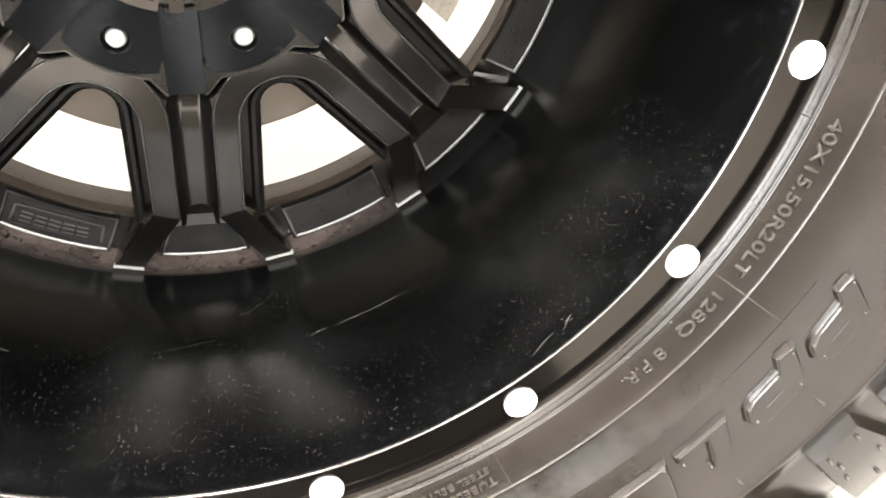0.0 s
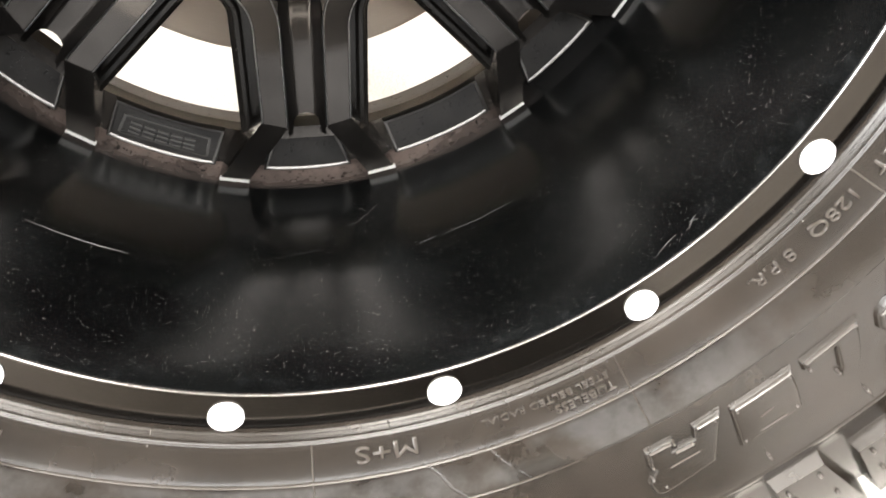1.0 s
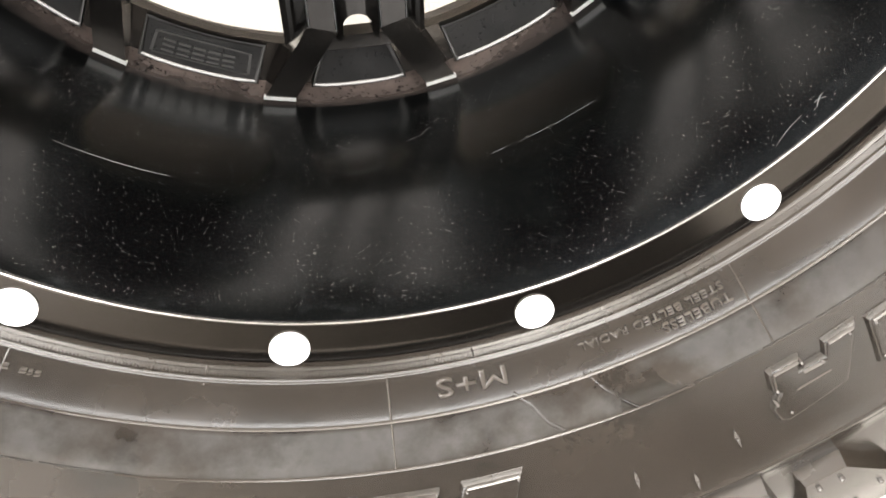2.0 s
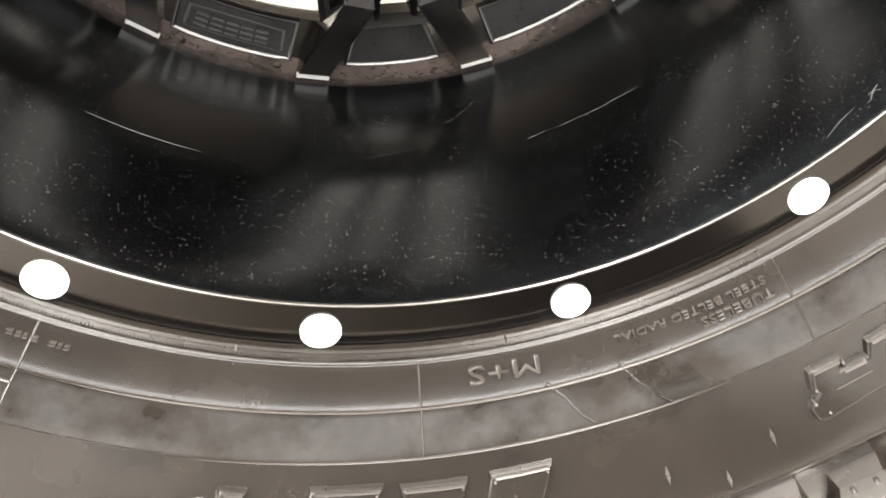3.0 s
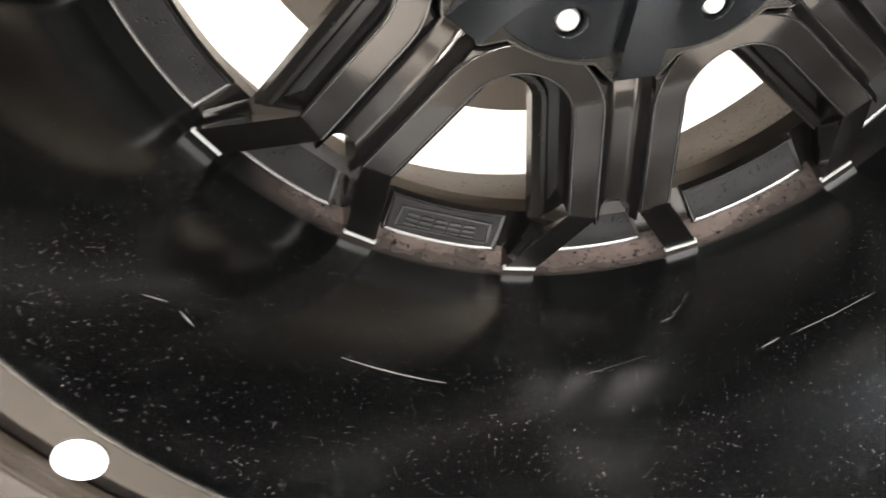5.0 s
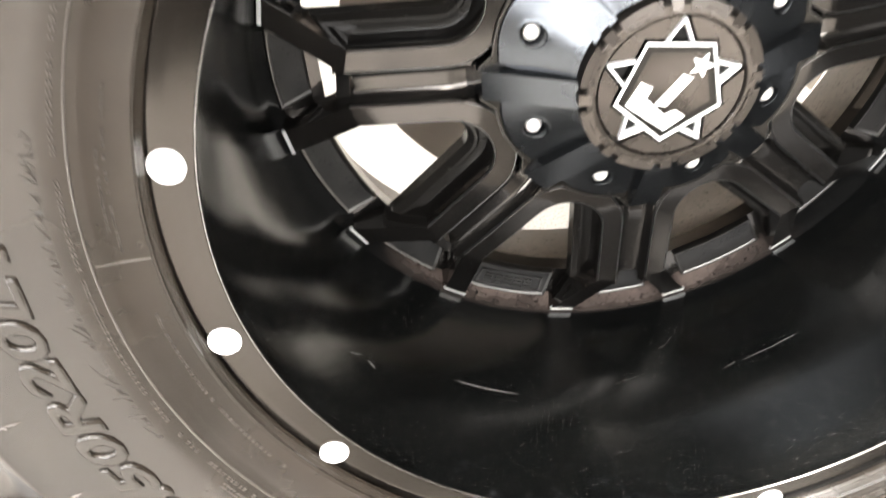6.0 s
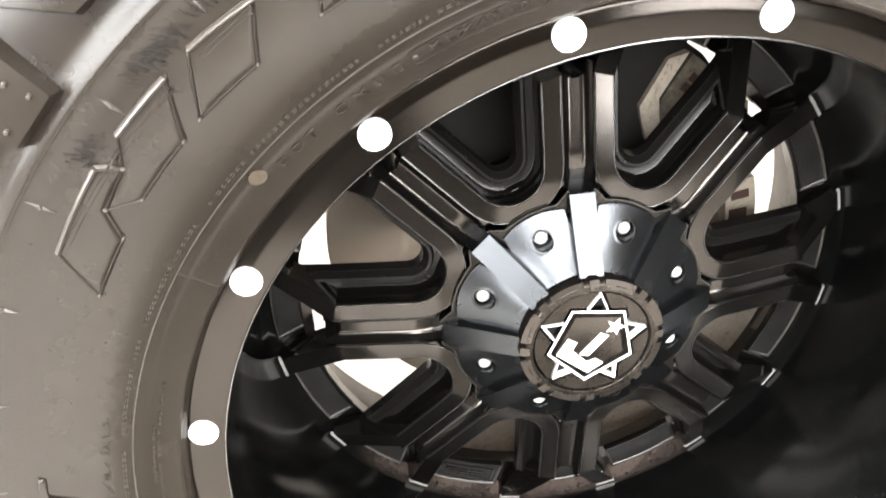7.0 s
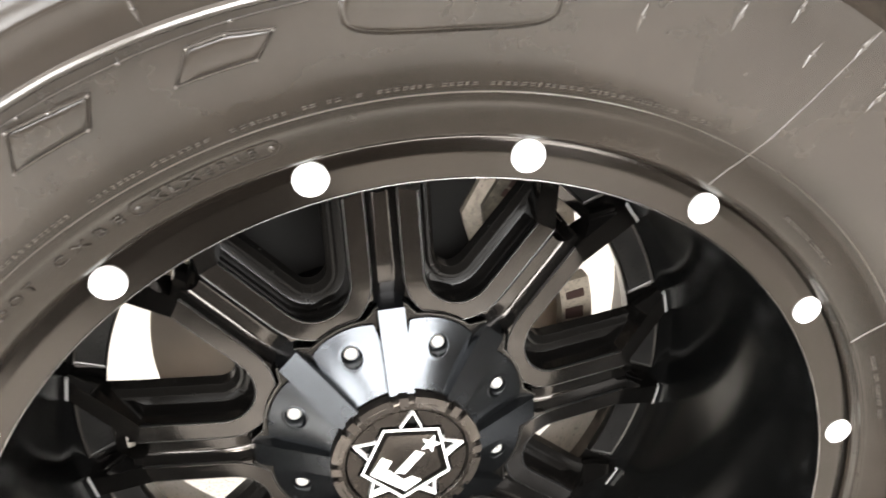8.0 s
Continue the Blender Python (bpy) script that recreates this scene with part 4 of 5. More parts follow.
def toe(sign):
    """A toe that runs from the end of a ridge out to the barrel; the spoke's axis points up."""
    def at(a, d, y):
        return Vector((sign * d, y, a))

    def end(r, deg, y):
        return Vector((sign * r * math.sin(radians(deg)), y, r * math.cos(radians(deg))))
    y0 = ridge_y(0.183)
    top = [at(0.183, 0.0107, y0), at(0.179, 0.0254, y0), end(0.2322, 13.4, 0.1795), end(0.2322, 9.25, 0.1795)]
    low = [at(0.180, 0.0107, y0 + 0.03), at(0.176, 0.0257, y0 + 0.03), end(0.2345, 13.6, 0.2005), end(0.2345, 9.05, 0.2005)]
    bm = prism(bmesh.new(), top, low)
    soften(bm, 0.0009, 2)
    edge = bmesh.new()
    prism(edge, [end(0.2308, 13.5, 0.1782), end(0.2334, 13.5, 0.1796), end(0.2334, 9.15, 0.1796), end(0.2308, 9.15, 0.1782)],
          [end(0.2308, 13.5, 0.1812), end(0.2338, 13.5, 0.1835), end(0.2338, 9.15, 0.1835), end(0.2308, 9.15, 0.1812)])
    soften(edge, 0.0005, 1)
    return bm, edge


def channel():
    """The trough between a spoke's ridges, deeper towards the hub, with an arched notch at its outer end."""
    bm = bmesh.new()
    w, nx, na = 0.0107, 32, 16
    front, back = [], []
    for i in range(nx + 1):
        x = -w + 2 * w * i / nx
        end = 0.1845 - 0.0070 * math.sqrt(max(0.0, 1 - (x / 0.0080) ** 2)) if abs(x) < 0.0080 else 0.190
        col, low = [], []
        for k in range(na + 1):
            z = 0.098 + (end - 0.098) * k / na
            e = min(1.0, max(0.0, (w - abs(x)) / (w - 0.0040)))
            drop = 0.0022 + 0.0066 * math.sin(e * math.pi / 2) + 0.006 * max(0.0, (0.126 - z) / 0.028) ** 1.6
            col.append(bm.verts.new((x, ridge_y(z) + drop, z)))
            low.append(bm.verts.new((x, ridge_y(z) + 0.047, z)))
        front.append(col)
        back.append(low)
    for g in (front, back):
        for p, q in zip(g, g[1:]):
            for k in range(na):
                bm.faces.new((p[k], p[k + 1], q[k + 1], q[k]))
    for p, q, r, s in zip(front, front[1:], back, back[1:]):
        bm.faces.new((p[-1], r[-1], s[-1], q[-1]))
        bm.faces.new((p[0], q[0], s[0], r[0]))
    return bm


web_1 = part("spoke_web", spoke_web(), SPOKE, wheel, turn=SPOKE_AT + 22.5 - 90, smooth=30)
channel_1 = part("spoke_channel", channel(), SPOKE, wheel, turn=SPOKE_AT - 90, smooth=30)
toe_r, edge_r = toe(1)
toe_l, edge_l = toe(-1)
toe_1 = part("toe", toe_r, SPOKE, wheel, turn=SPOKE_AT - 90, smooth=30)
toe_2 = part("toe", toe_l, SPOKE, wheel, turn=SPOKE_AT - 90, smooth=30)
worn_1 = part("worn_edge", edge_r, BARE, wheel, "bright worn toe edge", turn=SPOKE_AT - 90)
worn_2 = part("worn_edge", edge_l, BARE, wheel, "bright worn toe edge", turn=SPOKE_AT - 90)


def plate(r0, r1, half0, half1, y, thick):
    """A slightly raised plate on the inner ring, with a bevelled edge."""
    n = 8
    pts = [(r0, -half0 + 2 * half0 * k / n) for k in range(n + 1)] + [(r1, half1 - 2 * half1 * k / n) for k in range(n + 1)]
    bm = prism(bmesh.new(), [polar(r, 90 + a, y + (r - r0) * -0.05) for r, a in pts], [polar(r, 90 + a, y + thick) for r, a in pts])
    return soften(bm, 0.0010, 2)


def plate_rim(r0, r1, half0, half1, y):
    """The bevel round a plate, in paler metal that paints its highlight."""
    bm = bmesh.new()
    n = 8
    path = [(r0, -half0 + 2 * half0 * k / n) for k in range(n + 1)] + [(r1, half1 - 2 * half1 * k / n) for k in range(n + 1)]
    cr, rows = (r0 + r1) / 2, []
    for r, a in path:
        yy = y + (r - r0) * -0.05
        s, e = (1 if r > cr else -1), (1 if a > 0 else -1) * (1 if abs(abs(a) - (half1 if r > cr else half0)) < 1e-6 else 0)
        rows.append([bm.verts.new(polar(r + s * d, 90 + a + e * math.degrees(d / r), yy + h)) for d, h in ((0.0010, 0.0050), (0.0009, -0.0006), (0.0006, -0.0010), (0.0002, -0.0010), (-0.0012, 0.0000), (-0.0024, 0.0010))])
    for i in range(len(rows)):
        p, q = rows[i], rows[(i + 1) % len(rows)]
        for j in range(5):
            bm.faces.new((p[j], p[j + 1], q[j + 1], q[j]))
    return bm


plate_1 = part("pocket_plate", plate(0.2080, 0.2295, 8.6, 7.9, 0.1950, 0.008), PLATE, wheel, turn=SPOKE_AT + 22.5 - 90)
plate_2 = part("pocket_plate", plate(0.2080, 0.2295, 5.0, 6.6, 0.1950, 0.008), PLATE, wheel, turn=SPOKE_AT - 90)
sill = bmesh.new()
ends = [(0.2010, -7.8), (0.2010, 7.8), (0.2090, 8.2), (0.2090, -8.2)]
prism(sill, [polar(r, 90 + t, 0.1900) for r, t in ends], [polar(r, 90 + t, 0.2060) for r, t in ends])
sill_1 = part("notch_sill", soften(sill, 0.0008, 1), SPOKE, wheel, turn=SPOKE_AT - 90)
for k in range(1, 8):
    again(sill_1, SPOKE_AT - 90 + 45 * k)
rim_1 = part("plate_rim", plate_rim(0.2080, 0.2295, 8.6, 7.9, 0.1950), RIM, plate_1, "bevelled rim in paler metal, its highlight painted in")
rim_2 = part("plate_rim", plate_rim(0.2080, 0.2295, 5.0, 6.6, 0.1950), RIM, plate_2, "bevelled rim in paler metal, its highlight painted in")
for k in range(1, 8):
    again(rim_1, 0.0, again(plate_1, SPOKE_AT + 22.5 - 90 + 45 * k))
    again(rim_2, 0.0, again(plate_2, SPOKE_AT - 90 + 45 * k))
    again(web_1, SPOKE_AT + 22.5 - 90 + 45 * k)
    again(line_1, SPOKE_AT + 22.5 - 90 + 45 * k)
    again(line_2, SPOKE_AT + 22.5 - 90 + 45 * k)
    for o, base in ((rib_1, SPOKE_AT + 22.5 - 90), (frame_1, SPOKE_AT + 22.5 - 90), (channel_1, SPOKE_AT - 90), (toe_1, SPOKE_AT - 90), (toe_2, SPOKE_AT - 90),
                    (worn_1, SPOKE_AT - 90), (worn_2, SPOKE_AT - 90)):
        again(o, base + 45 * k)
part("inner_ring", revolve([(0.2075, 0.2000), (0.2300, 0.1975), (0.2330, 0.2050), (0.2285, 0.2100), (0.2085, 0.2150)], 192, close=True), SPOKE, wheel)
part("hub_plate", revolve([(0.001, 0.150), (0.096, 0.150), (0.108, 0.158), (0.112, 0.175), (0.105, 0.200), (0.001, 0.205)], 96), SPOKE, wheel)

# ---- the centre cap ----
centre_cap = thing("centre_cap", "bolted black eight-finned centre cap with a white star badge", "wheel cap", (0, 0, ZC))


def slope(r):
    return 0.1085 + 0.0274 * (r - 0.049) / 0.0475


def cap_plate():
    """The panel between two fins, sloping outwards, with a round pocket for its screw."""
    bm = bmesh.new()
    n, m = 100, 88
    grid = []
    for i in range(m + 1):
        f = i / m
        row = []
        for k in range(n + 1):
            u = -1 + 2 * k / n
            a = u * (19.6 - 5.0 * f)
            r = 0.049 + (0.0468 - 0.0032 * u * u) * f
            y = slope(r) + 0.0016 * math.sin(math.pi * f) - 0.0012 * (1 - u * u)
            away = math.hypot(r - 0.0788, radians(a + 0.3) * r)
            y += 0.0085 * min(1.0, max(0.0, (0.0070 - away) / 0.0010)) - 0.0002 * math.exp(-((away - 0.0078) / 0.0008) ** 2)
            row.append(bm.verts.new(polar(r, 90 + a, y)))
        grid.append(row)
    grid.append([bm.verts.new((v.co.x * 1.004, v.co.y + 0.0008, v.co.z * 1.004)) for v in grid[-1]])
    grid.append([bm.verts.new((v.co.x, 0.152, v.co.z)) for v in grid[-1]])
    for p, q in zip(grid, grid[1:]):
        for k in range(n):
            bm.faces.new((p[k], p[k + 1], q[k + 1], q[k]))
    for s in (0, n):
        row = [g[s] for g in grid]
        bm.faces.new(row + [bm.verts.new((row[0].co.x, 0.152, row[0].co.z))])
    return bm


EAR = [(0.0640, -17.8), (0.1050, -17.6), (0.1044, -16.6), (0.0972, -12.0), (0.0978, -7.0), (0.0984, 0.0), (0.0978, 7.0), (0.0972, 12.0), (0.1044, 16.6), (0.1050, 17.6), (0.0640, 17.8)]


def ear_y(r):
    return 0.1352 + 0.05 * (r - 0.097)


def ear_plate():
    """The black plate under a panel, whose pointed corners reach out beside the fins."""
    return soften(prism(bmesh.new(), [polar(r, 90 + a, ear_y(r)) for r, a in EAR], [polar(r, 90 + a, 0.153) for r, a in EAR]), 0.0005, 1)


def ear_edge():
    """The pale outer edge of that plate."""
    bm, rows = bmesh.new(), []
    for r, a in EAR[1:-1]:
        y = ear_y(r)
        rows.append([bm.verts.new(polar(r + dr, 90 + a, y + dy)) for dr, dy in ((-0.0009, -0.0004), (0.0001, -0.0003), (0.0003, 0.0012), (-0.0009, 0.0012))])
    for p, q in zip(rows, rows[1:]):
        for j in range(4):
            bm.faces.new((p[j], p[(j + 1) % 4], q[(j + 1) % 4], q[j]))
    return bm


def fin():
    """A raised bar from the cap's ring down to the spoke."""
    w0, w1 = 0.0086, 0.0092
    top = [Vector((-w0, 0.1030, 0.049)), Vector((w0, 0.1030, 0.049)), Vector((w1, 0.1330, 0.1030)), Vector((-w1, 0.1330, 0.1030))]
    low = [Vector((-w0 - 0.0022, 0.13, 0.047)), Vector((w0 + 0.0022, 0.13, 0.047)), Vector((w1 + 0.0022, 0.155, 0.1065)), Vector((-w1 - 0.0022, 0.155, 0.1065))]
    return soften(prism(bmesh.new(), top, low), 0.0008, 2)


def screw():
    """A socket-head screw: its bright head, the dark shaft under it and the collar of its hole."""
    head = revolve([(0.0001, -0.0119), (0.0015, -0.0120), (0.0017, -0.0128), (0.0020, -0.0130), (0.0038, -0.0129), (0.0046, -0.0125), (0.0050, -0.0116), (0.0051, -0.0104), (0.0001, -0.0100)], 28)
    shaft = revolve([(0.0046, -0.0101), (0.0049, -0.0098), (0.0049, 0.006)], 24)
    collar = revolve([(0.0050, 0.006), (0.0054, -0.0010), (0.0062, -0.0020), (0.0070, -0.0010), (0.0074, 0.006)], 24)
    for b in (head, shaft, collar):
        bmesh.ops.translate(b, vec=polar(0.0788, 90, 0.1426), verts=b.verts)
    return head, shaft, collar


panel_1 = part("panel", cap_plate(), CAP, centre_cap, turn=SPOKE_AT + 22.5 - 90)
ear_1 = part("ear_plate", ear_plate(), BADGE, centre_cap, "black plate with pointed corners", turn=SPOKE_AT + 22.5 - 90, smooth=20)
pale_edge_1 = part("ear_edge", ear_edge(), RIM, ear_1, "pale edge", smooth=20)
fin_1 = part("fin", fin(), CAP, centre_cap, turn=SPOKE_AT - 90)
s_bm, h_bm, c_bm = screw()
screw_1 = part("screw", s_bm, STEEL, centre_cap, "shiny steel screw head", turn=73.5 - 90)
shaft_1 = part("screw_shaft", h_bm, RIM, centre_cap, turn=73.5 - 90)
collar_1 = part("screw_collar", c_bm, DARK, centre_cap, turn=73.5 - 90)
for k in range(1, 8):
    again(panel_1, SPOKE_AT + 22.5 - 90 + 45 * k)
    again(pale_edge_1, 0.0, again(ear_1, SPOKE_AT + 22.5 - 90 + 45 * k))
    again(fin_1, SPOKE_AT - 90 + 45 * k)
    again(screw_1, 73.5 - 90 + 45 * k)
    again(shaft_1, 73.5 - 90 + 45 * k)
    again(collar_1, 73.5 - 90 + 45 * k)
part("cap_ring", revolve([(0.0432, 0.1040), (0.0432, 0.0985), (0.0440, 0.0975), (0.0490, 0.0975), (0.0515, 0.1000), (0.0525, 0.1060), (0.0525, 0.1200), (0.0432, 0.1200)], 96, close=True), RING, centre_cap)


def ring_block(half):
    n = 4
    pts = [(0.0462, -half + 2 * half * k / n) for k in range(n + 1)] + [(0.0532, half - 2 * half * k / n) for k in range(n + 1)]
    bm = prism(bmesh.new(), [polar(r, 90 + a, 0.0967 + max(0, r - 0.05) * 0.6) for r, a in pts], [polar(r, 90 + a, 0.106) for r, a in pts])
    return soften(bm, 0.0006, 2)


wide = part("ring_block", ring_block(13.6), RING, centre_cap, turn=SPOKE_AT + 22.5 - 90)
for k in range(1, 8):
    again(wide, SPOKE_AT + 22.5 - 90 + 45 * k)
narrow = part("ring_block", ring_block(3.6), RING, centre_cap, turn=SPOKE_AT - 90)
for k in range(1, 8):
    again(narrow, SPOKE_AT - 90 + 45 * k)
part("badge", revolve([(0.0001, 0.1052), (0.0425, 0.1052), (0.0430, 0.1060)], 96), DARK, centre_cap, "dark badge disc")


def outline(points, width, y, thick=0.0012):
    """A flat band that follows a closed polygon, inside its edge."""
    bm = bmesh.new()
    n = len(points)
    inner = []
    for i in range(n):
        p0, p1, p2 = Vector(points[i - 1]), Vector(points[i]), Vector(points[(i + 1) % n])
        e1, e2 = (p1 - p0).normalized(), (p2 - p1).normalized()
        n1, n2 = Vector((-e1.y, e1.x)), Vector((-e2.y, e2.x))
        b = (n1 + n2).normalized()
        inner.append(p1 + b * (width / max(0.3, b.dot(n1))))
    rings = [[bm.verts.new((p[0], yy, p[1])) for p in row] for row, yy in ((points, y), (inner, y), (inner, y + thick), (points, y + thick))]
    for k in range(4):
        p, q = rings[k], rings[(k + 1) % 4]
        for i in range(n):
            j = (i + 1) % n
            bm.faces.new((p[i], p[j], q[j], q[i]))
    return bm


def flat_shape(points, y, thick=0.0012):
    return prism(bmesh.new(), [Vector((x, y, z)) for x, z in points], [Vector((x, y + thick, z)) for x, z in points])


def star_points(r0, r1, turn, cx=0.0, cz=0.0):
    return [(cx + r * math.cos(radians(turn + 36 * k)), cz + r * math.sin(radians(turn + 36 * k))) for k in range(10) for r in ((r0,) if k % 2 == 0 else (r1,))]


BADGE_TURN = 88.0
part("badge_star", outline(star_points(0.0412, 0.0222, BADGE_TURN), 0.0010, 0.0995, 0.0058), WHITE, centre_cap, "white star outline")
pent = [(0.0335 * math.cos(radians(BADGE_TURN - 36 + 72 * k)), 0.0335 * math.sin(radians(BADGE_TURN - 36 + 72 * k))) for k in range(5)]
part("badge_field", flat_shape(pent, 0.0990, 0.0063), BADGE, centre_cap, "dark five-sided field")
part("badge_frame", outline(pent, 0.0014, 0.0978), WHITE, centre_cap, "white five-sided outline")
part("badge_facet", soften(prism(bmesh.new(), [Vector((0.62 * x, 0.0980, 0.62 * z)) for x, z in pent], [Vector((0.82 * x, 0.0992, 0.82 * z)) for x, z in pent]), 0.0002, 1), RING, centre_cap, "bevelled five-sided centre", smooth=20)


def badge_sector():
    """The raised field between two points of the star."""
    arc = [(0.0421, 90 + 33 - 66.0 * k / 10) for k in range(11)]
    pts = [polar(r, a, 0) for r, a in arc + [(0.0305, 90 - 18.6), (0.0360, 90), (0.0305, 90 + 18.6)]]
    return soften(prism(bmesh.new(), [Vector((p.x, 0.0991, p.z)) for p in pts], [Vector((p.x, 0.1053, p.z)) for p in pts]), 0.0003, 1)


sector_1 = part("badge_sector", badge_sector(), RING, centre_cap, turn=BADGE_TURN + 36 - 90)
for k in range(1, 5):
    again(sector_1, BADGE_TURN + 36 - 90 + 72 * k)
part("badge_bar", flat_shape([(-0.0085, -0.0092), (-0.0014, -0.0109), (0.0114, 0.0062), (0.0050, 0.0087)], 0.0974), WHITE, centre_cap, "white bar")
part("badge_bar", flat_shape([(-0.0185, 0.0044), (-0.0114, 0.0010), (-0.0142, -0.0058), (-0.0021, -0.0161), (0.0043, -0.0135), (0.0107, -0.0178), (0.0000, -0.0263), (-0.0255, -0.0095)], 0.0974), WHITE, centre_cap, "white angular bar")
part("badge_spark", flat_shape(star_points(0.0075, 0.0032, 70, 0.0152, 0.0136), 0.0974), WHITE, centre_cap, "small white star")

# ---- brake and axle ----
brake_disc = thing("brake_disc", "worn bare iron brake disc behind the spokes", "brake disc", (0, 0, ZC))
rotor = [(0.085, 0.277), (0.120, 0.277), (0.1215, 0.278), (0.180, 0.278), (0.183, 0.280), (0.183, 0.305), (0.180, 0.307), (0.120, 0.307), (0.085, 0.305)]
part("rotor", revolve(rotor, 128, close=True), DISC, brake_disc)
part("hat", revolve([(0.001, 0.203), (0.084, 0.203), (0.090, 0.208), (0.0915, 0.278), (0.086, 0.3045), (0.001, 0.306)], 96), DARK, brake_disc, "dark rusty disc hat")

brake_caliper = thing("brake_caliper", "tan-grey cast iron brake caliper over the disc", "brake caliper", (0, 0, ZC))
cal = [(0.108, 46.0), (0.108, 80.0), (0.150, 82.0), (0.185, 78.0), (0.198, 70.0), (0.2032, 64.5), (0.2025, 60.0), (0.2000, 57.0), (0.196, 54.0), (0.185, 47.0), (0.150, 43.0)]
bm = prism(bmesh.new(), [polar(r, a, 0.225) for r, a in cal], [polar(r, a, 0.272) for r, a in cal])
part("body", soften(bm, 0.004, 2), DARK, brake_caliper, "black caliper body")
face = [(0.1990, 63.2), (0.1975, 57.5), (0.1840, 54.0), (0.1660, 54.0), (0.1390, 57.0), (0.1574, 63.3)]
part("facet", soften(prism(bmesh.new(), [polar(r, a, 0.2150) for r, a in face], [polar(r, a, 0.2262) for r, a in face]), 0.0012, 2), CAST, brake_caliper, "mottled tan-grey cast face")
edge = [(0.1985, 64.0, 0.2156), (0.1582, 63.9, 0.2156), (0.1388, 57.4, 0.2156), (0.1255, 57.9, 0.2186), (0.1375, 64.4, 0.2190), (0.1452, 67.2, 0.2190), (0.1870, 67.0, 0.2190)]
part("facet", soften(prism(bmesh.new(), [polar(r, a, y) for r, a, y in edge], [polar(r, a, 0.2262) for r, a, y in edge]), 0.0008, 2), CALIPER, brake_caliper, "tan-grey bevelled edge", smooth=20)
bm = prism(bmesh.new(), [polar(r, a, 0.25) for r, a in ((0.180, 50), (0.180, 76), (0.196, 74), (0.196, 52))], [polar(r, a, 0.31) for r, a in ((0.180, 50), (0.180, 76), (0.196, 74), (0.196, 52))])
part("bridge", soften(bm, 0.003, 2), CALIPER, brake_caliper)

# Added plate that blacks out the disc behind the upper openings.
cover = [(0.105, 84.0), (0.105, 136.0), (0.150, 138.0), (0.198, 134.0), (0.206, 110.0), (0.198, 86.0)]
part("cover", soften(prism(bmesh.new(), [polar(r, t, 0.236) for r, t in cover], [polar(r, t, 0.272) for r, t in cover]), 0.003, 2), DARK, brake_caliper, "added black plate that darkens the upper openings")
n = 16
arm = [(0.163, -22.5 + 43.0 * k / n) for k in range(n + 1)] + [(0.190, 20.0 - 44.0 * k / n) for k in range(n + 1)]
part("anchor_arm", soften(prism(bmesh.new(), [polar(r, t, 0.238) for r, t in arm], [polar(r, t, 0.252) for r, t in arm]), 0.002, 2), CALIPER, brake_caliper, "tan-grey anchor arm")
hook = [(0.122, 46), (0.160, 48), (0.201, 47.5), (0.203, 42), (0.194, 37), (0.172, 33), (0.150, 29), (0.126, 31)]
part("bracket", soften(prism(bmesh.new(), [polar(r, t, 0.228) for r, t in hook], [polar(r, t, 0.248) for r, t in hook]), 0.003, 2), CALIPER, brake_caliper, "tan-grey bracket")
bm = revolve([(0.0001, -0.012), (0.008, -0.012), (0.009, -0.010), (0.009, 0.030)], 20)
bmesh.ops.translate(bm, vec=polar(0.141, 34, 0.224), verts=bm.verts)
part("slide_pin", bm, CALIPER, brake_caliper)

for r0, r1, t0, t1, y in ((0.172, 0.179, 57.6, 60.6, 0.2146), (0.181, 0.188, 58.4, 60.4, 0.2146), (0.160, 0.167, 55.6, 58.2, 0.2146), (0.187, 0.191, 56.6, 58.4, 0.2146), (0.166, 0.182, 8.0, 11.5, 0.2372), (0.168, 0.184, 14.5, 17.0, 0.2372)):
    q = [(r0, t0), (r0, t1), (r1, t1), (r1, t0)]
    part("slot", prism(bmesh.new(), [polar(r, t, y) for r, t in q], [polar(r, t, y + 0.003) for r, t in q]), RUST, brake_caliper, "dark rusty slot", smooth=0)

# Assumed plate, added to block the bright floor behind the upper openings.
blocking_plate = thing("blocking_plate", "assumed black plate that hides the floor behind the brake disc", "dust shield", (0, 0, ZC))
part("plate", revolve([(0.060, 0.318), (0.222, 0.318), (0.226, 0.314), (0.228, 0.316), (0.224, 0.322), (0.060, 0.322)], 48, 50.0, 148.0, close=True), DARK, blocking_plate)

axle = thing("axle", "dark steel axle tube behind the wheel", "axle", (0, 0, ZC))
part("tube", revolve([(0.001, 0.30), (0.045, 0.30), (0.045, 0.9), (0.001, 0.9)], 40), DARK, axle)
part("flange", revolve([(0.001, 0.309), (0.075, 0.309), (0.08, 0.316), (0.05, 0.34), (0.045, 0.35)], 48), DARK, axle)

# Added dark shell, no known part, so the upper openings look black.
backdrop = thing("backdrop_shell", "added black shell that darkens the view behind the wheel", "wheel arch", (0, 0, ZC))
part("shell", revolve([(0.62, 0.34), (0.62, 0.85), (0.05, 0.90), (0.05, 0.915), (0.635, 0.865), (0.635, 0.34)], 48, 24.0, 156.0, close=True), BACKDROP, backdrop)

# raised frame and unreadable inscription in one of the pockets
bm = bmesh.new()
w_at = SPOKE_AT - 22.5


def pocket_band(bm, r0, r1, d0, d1, y=0.1932):
    q = [(r0, d0), (r0, d1), (r1, d1), (r1, d0)]
    return prism(bm, [polar(r, w_at + d, y) for r, d in q], [polar(r, w_at + d, y + 0.002) for r, d in q])


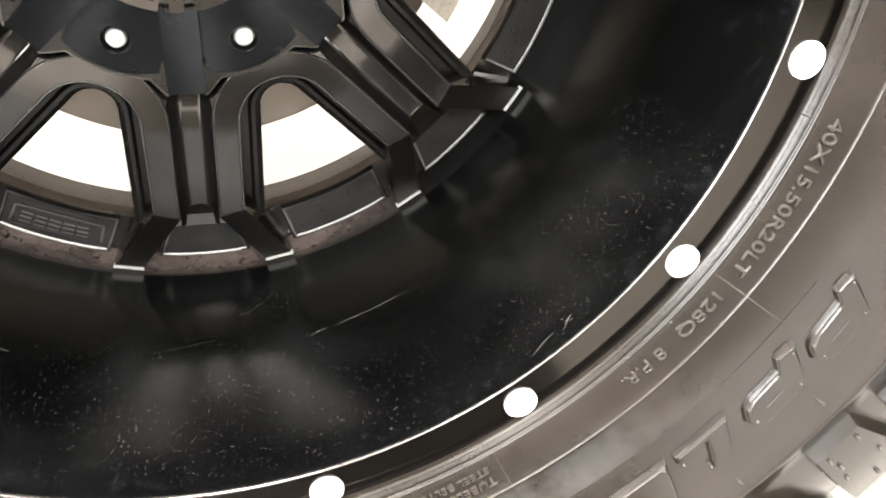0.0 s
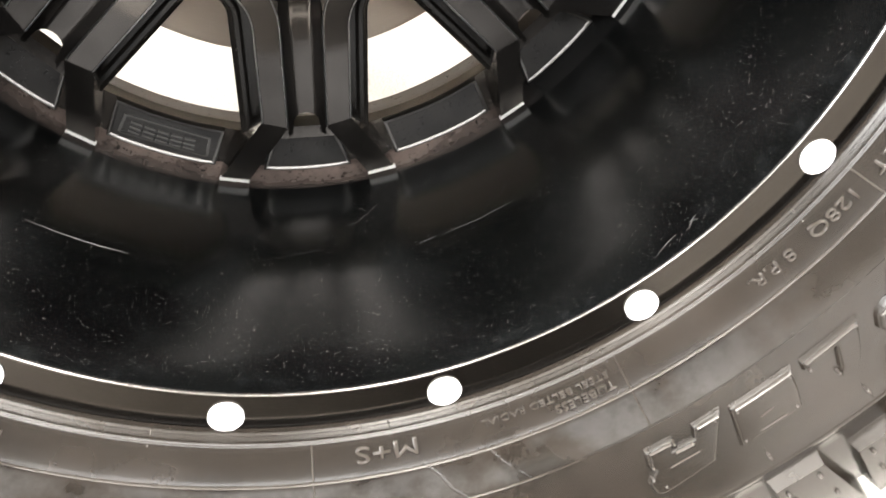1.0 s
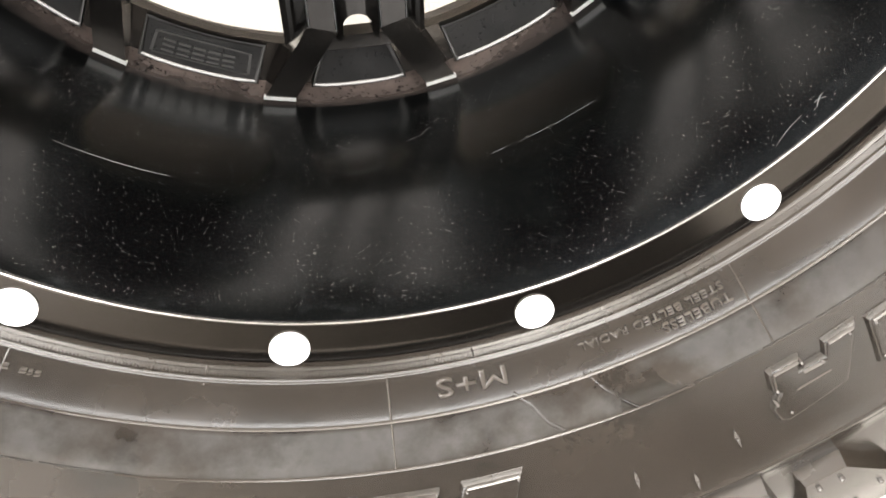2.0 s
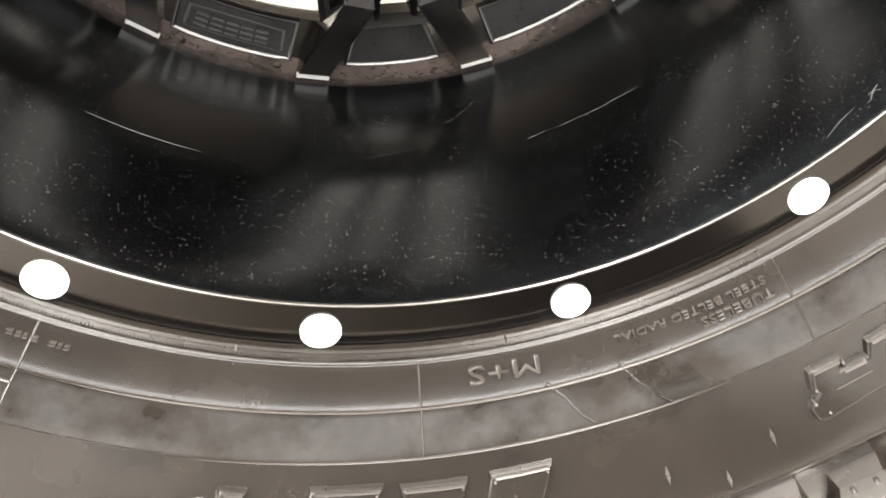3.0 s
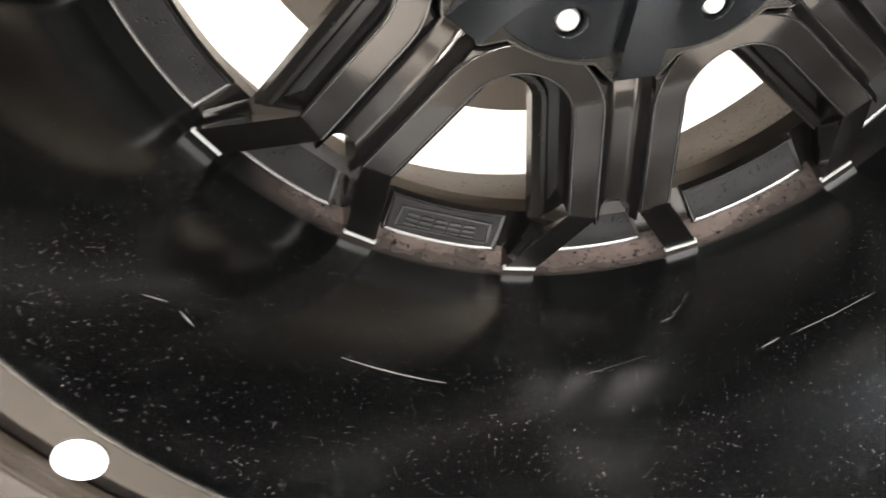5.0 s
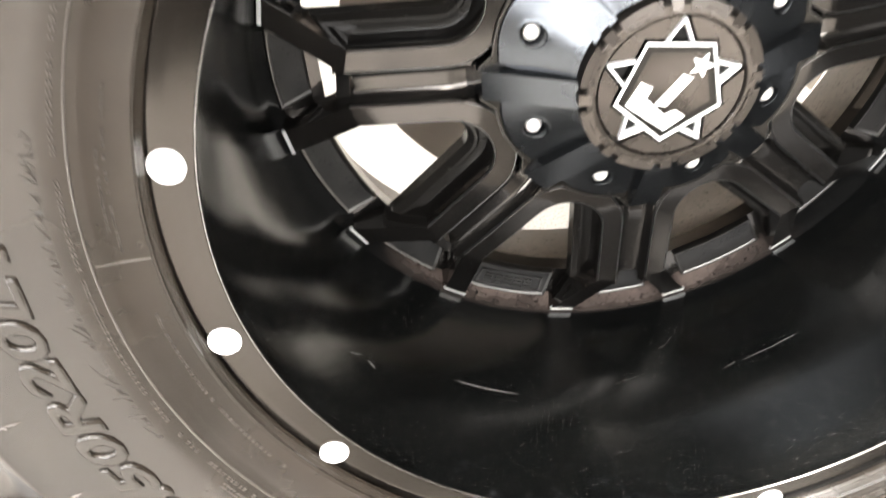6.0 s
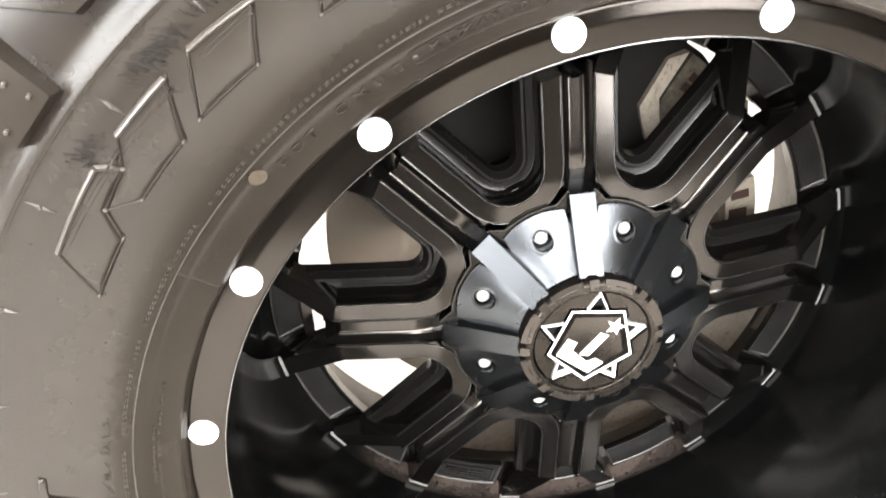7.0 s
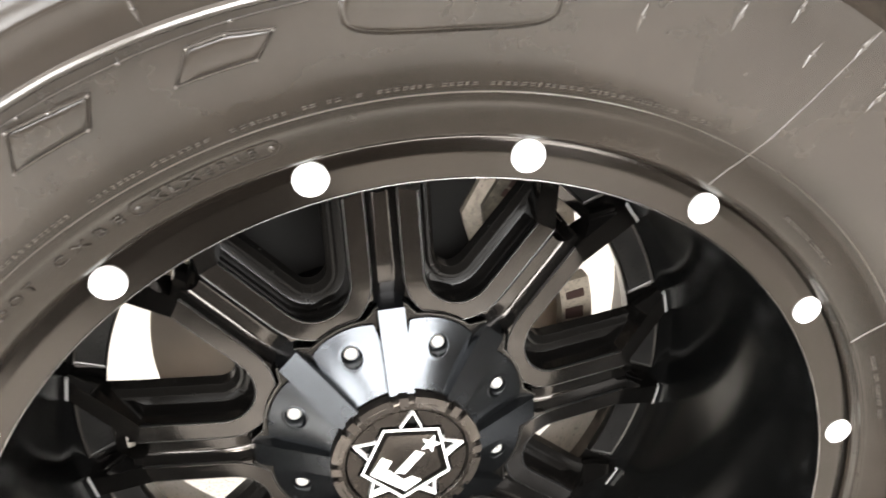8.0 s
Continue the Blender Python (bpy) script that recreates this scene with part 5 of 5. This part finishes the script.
for r0, r1, d0, d1 in ((0.2132, 0.2142, -6.9, 6.9), (0.2252, 0.2262, -6.6, 6.6), (0.2142, 0.2252, -6.9, -6.5), (0.2142, 0.2252, 6.5, 6.9)):
    pocket_band(bm, r0, r1, d0, d1)
part("pocket_frame", bm, RIM, wheel, smooth=0)
for d in (-5.4, -3.3, -1.2, 0.9, 3.0):
    for r0 in (0.2160, 0.2190, 0.2220):
        bm = bmesh.new()
        pocket_band(bm, r0, r0 + 0.0014, d - 0.1, d + 1.6)
        part("inscription_bar", bm, RIM, wheel, smooth=0)

# black smears beside the blocks, and a round paper spot
rnd = random.Random(21)
for r0, a0, a1, count in ((0.3605, 133.2, 138.4, 170), (0.3610, 128.5, 132.0, 80), (0.3570, 143.0, 146.0, 90)):
    bm = bmesh.new()
    for k in range(count):
        a, r, ln = rnd.gauss((a0 + a1) / 2, (a1 - a0) / 4), r0 + rnd.gauss(0, 0.0022), rnd.uniform(0.0012, 0.0065)
        da = math.degrees(rnd.uniform(0.00008, 0.0002) / r)
        sl = rnd.gauss(0.25, 0.12)
        q = [(r - ln / 2, a - sl * ln / 0.006), (r, a - da), (r + ln / 2, a + sl * ln / 0.006), (r, a + da)]
        prism(bm, [on_skin(*p, 0.0003) for p in q], [on_skin(*p, -0.0003) for p in q])
    tagged(part("smear", bm, SMEAR, tyre, "black smeared marks", smooth=0), kind="stuff")
bm = bmesh.new()
for k in range(300):
    a, r, ln = rnd.uniform(170.0, 203.0), 0.3062 + rnd.gauss(0, 0.0026), rnd.uniform(0.002, 0.006)
    da = math.degrees(rnd.uniform(0.0002, 0.0005) / r)
    sl = rnd.gauss(-0.3, 0.25)
    q = [(r - ln / 2, a - sl), (r, a - da), (r + ln / 2, a + sl), (r, a + da)]
    prism(bm, [on_skin(*p, 0.0001) for p in q], [on_skin(*p, -0.0003) for p in q])
tagged(part("smear", bm, FAINT, tyre, "faint brushed smears", smooth=0), kind="stuff")
bm = bmesh.new()
q = [(0.2903 + 0.0042 * math.cos(k * math.pi / 14), 140.2 + math.degrees(0.0042 / 0.29) * math.sin(k * math.pi / 14)) for k in range(28)]
prism(bm, [on_skin(*p, 0.0010) for p in q], [on_skin(*p, -0.0006) for p in q])
part("paper_spot", bm, PAPER, tyre, "round tan paper spot")

# fine teeth along the tyre's bead
bm = bmesh.new()
for k in range(1240):
    a = 0.29 * k
    prism(bm, [polar(0.2718, a, -0.0033), polar(0.2718, a + 0.12, -0.0033), polar(0.2730, a + 0.12, -0.0053), polar(0.2730, a, -0.0053)],
          [polar(0.2717, a - 0.04, -0.0027), polar(0.2717, a + 0.16, -0.0027), polar(0.2731, a + 0.16, -0.0050), polar(0.2731, a - 0.04, -0.0050)])
tagged(part("bead_comb", bm, RUBBER, tyre, smooth=0), kind="stuff")
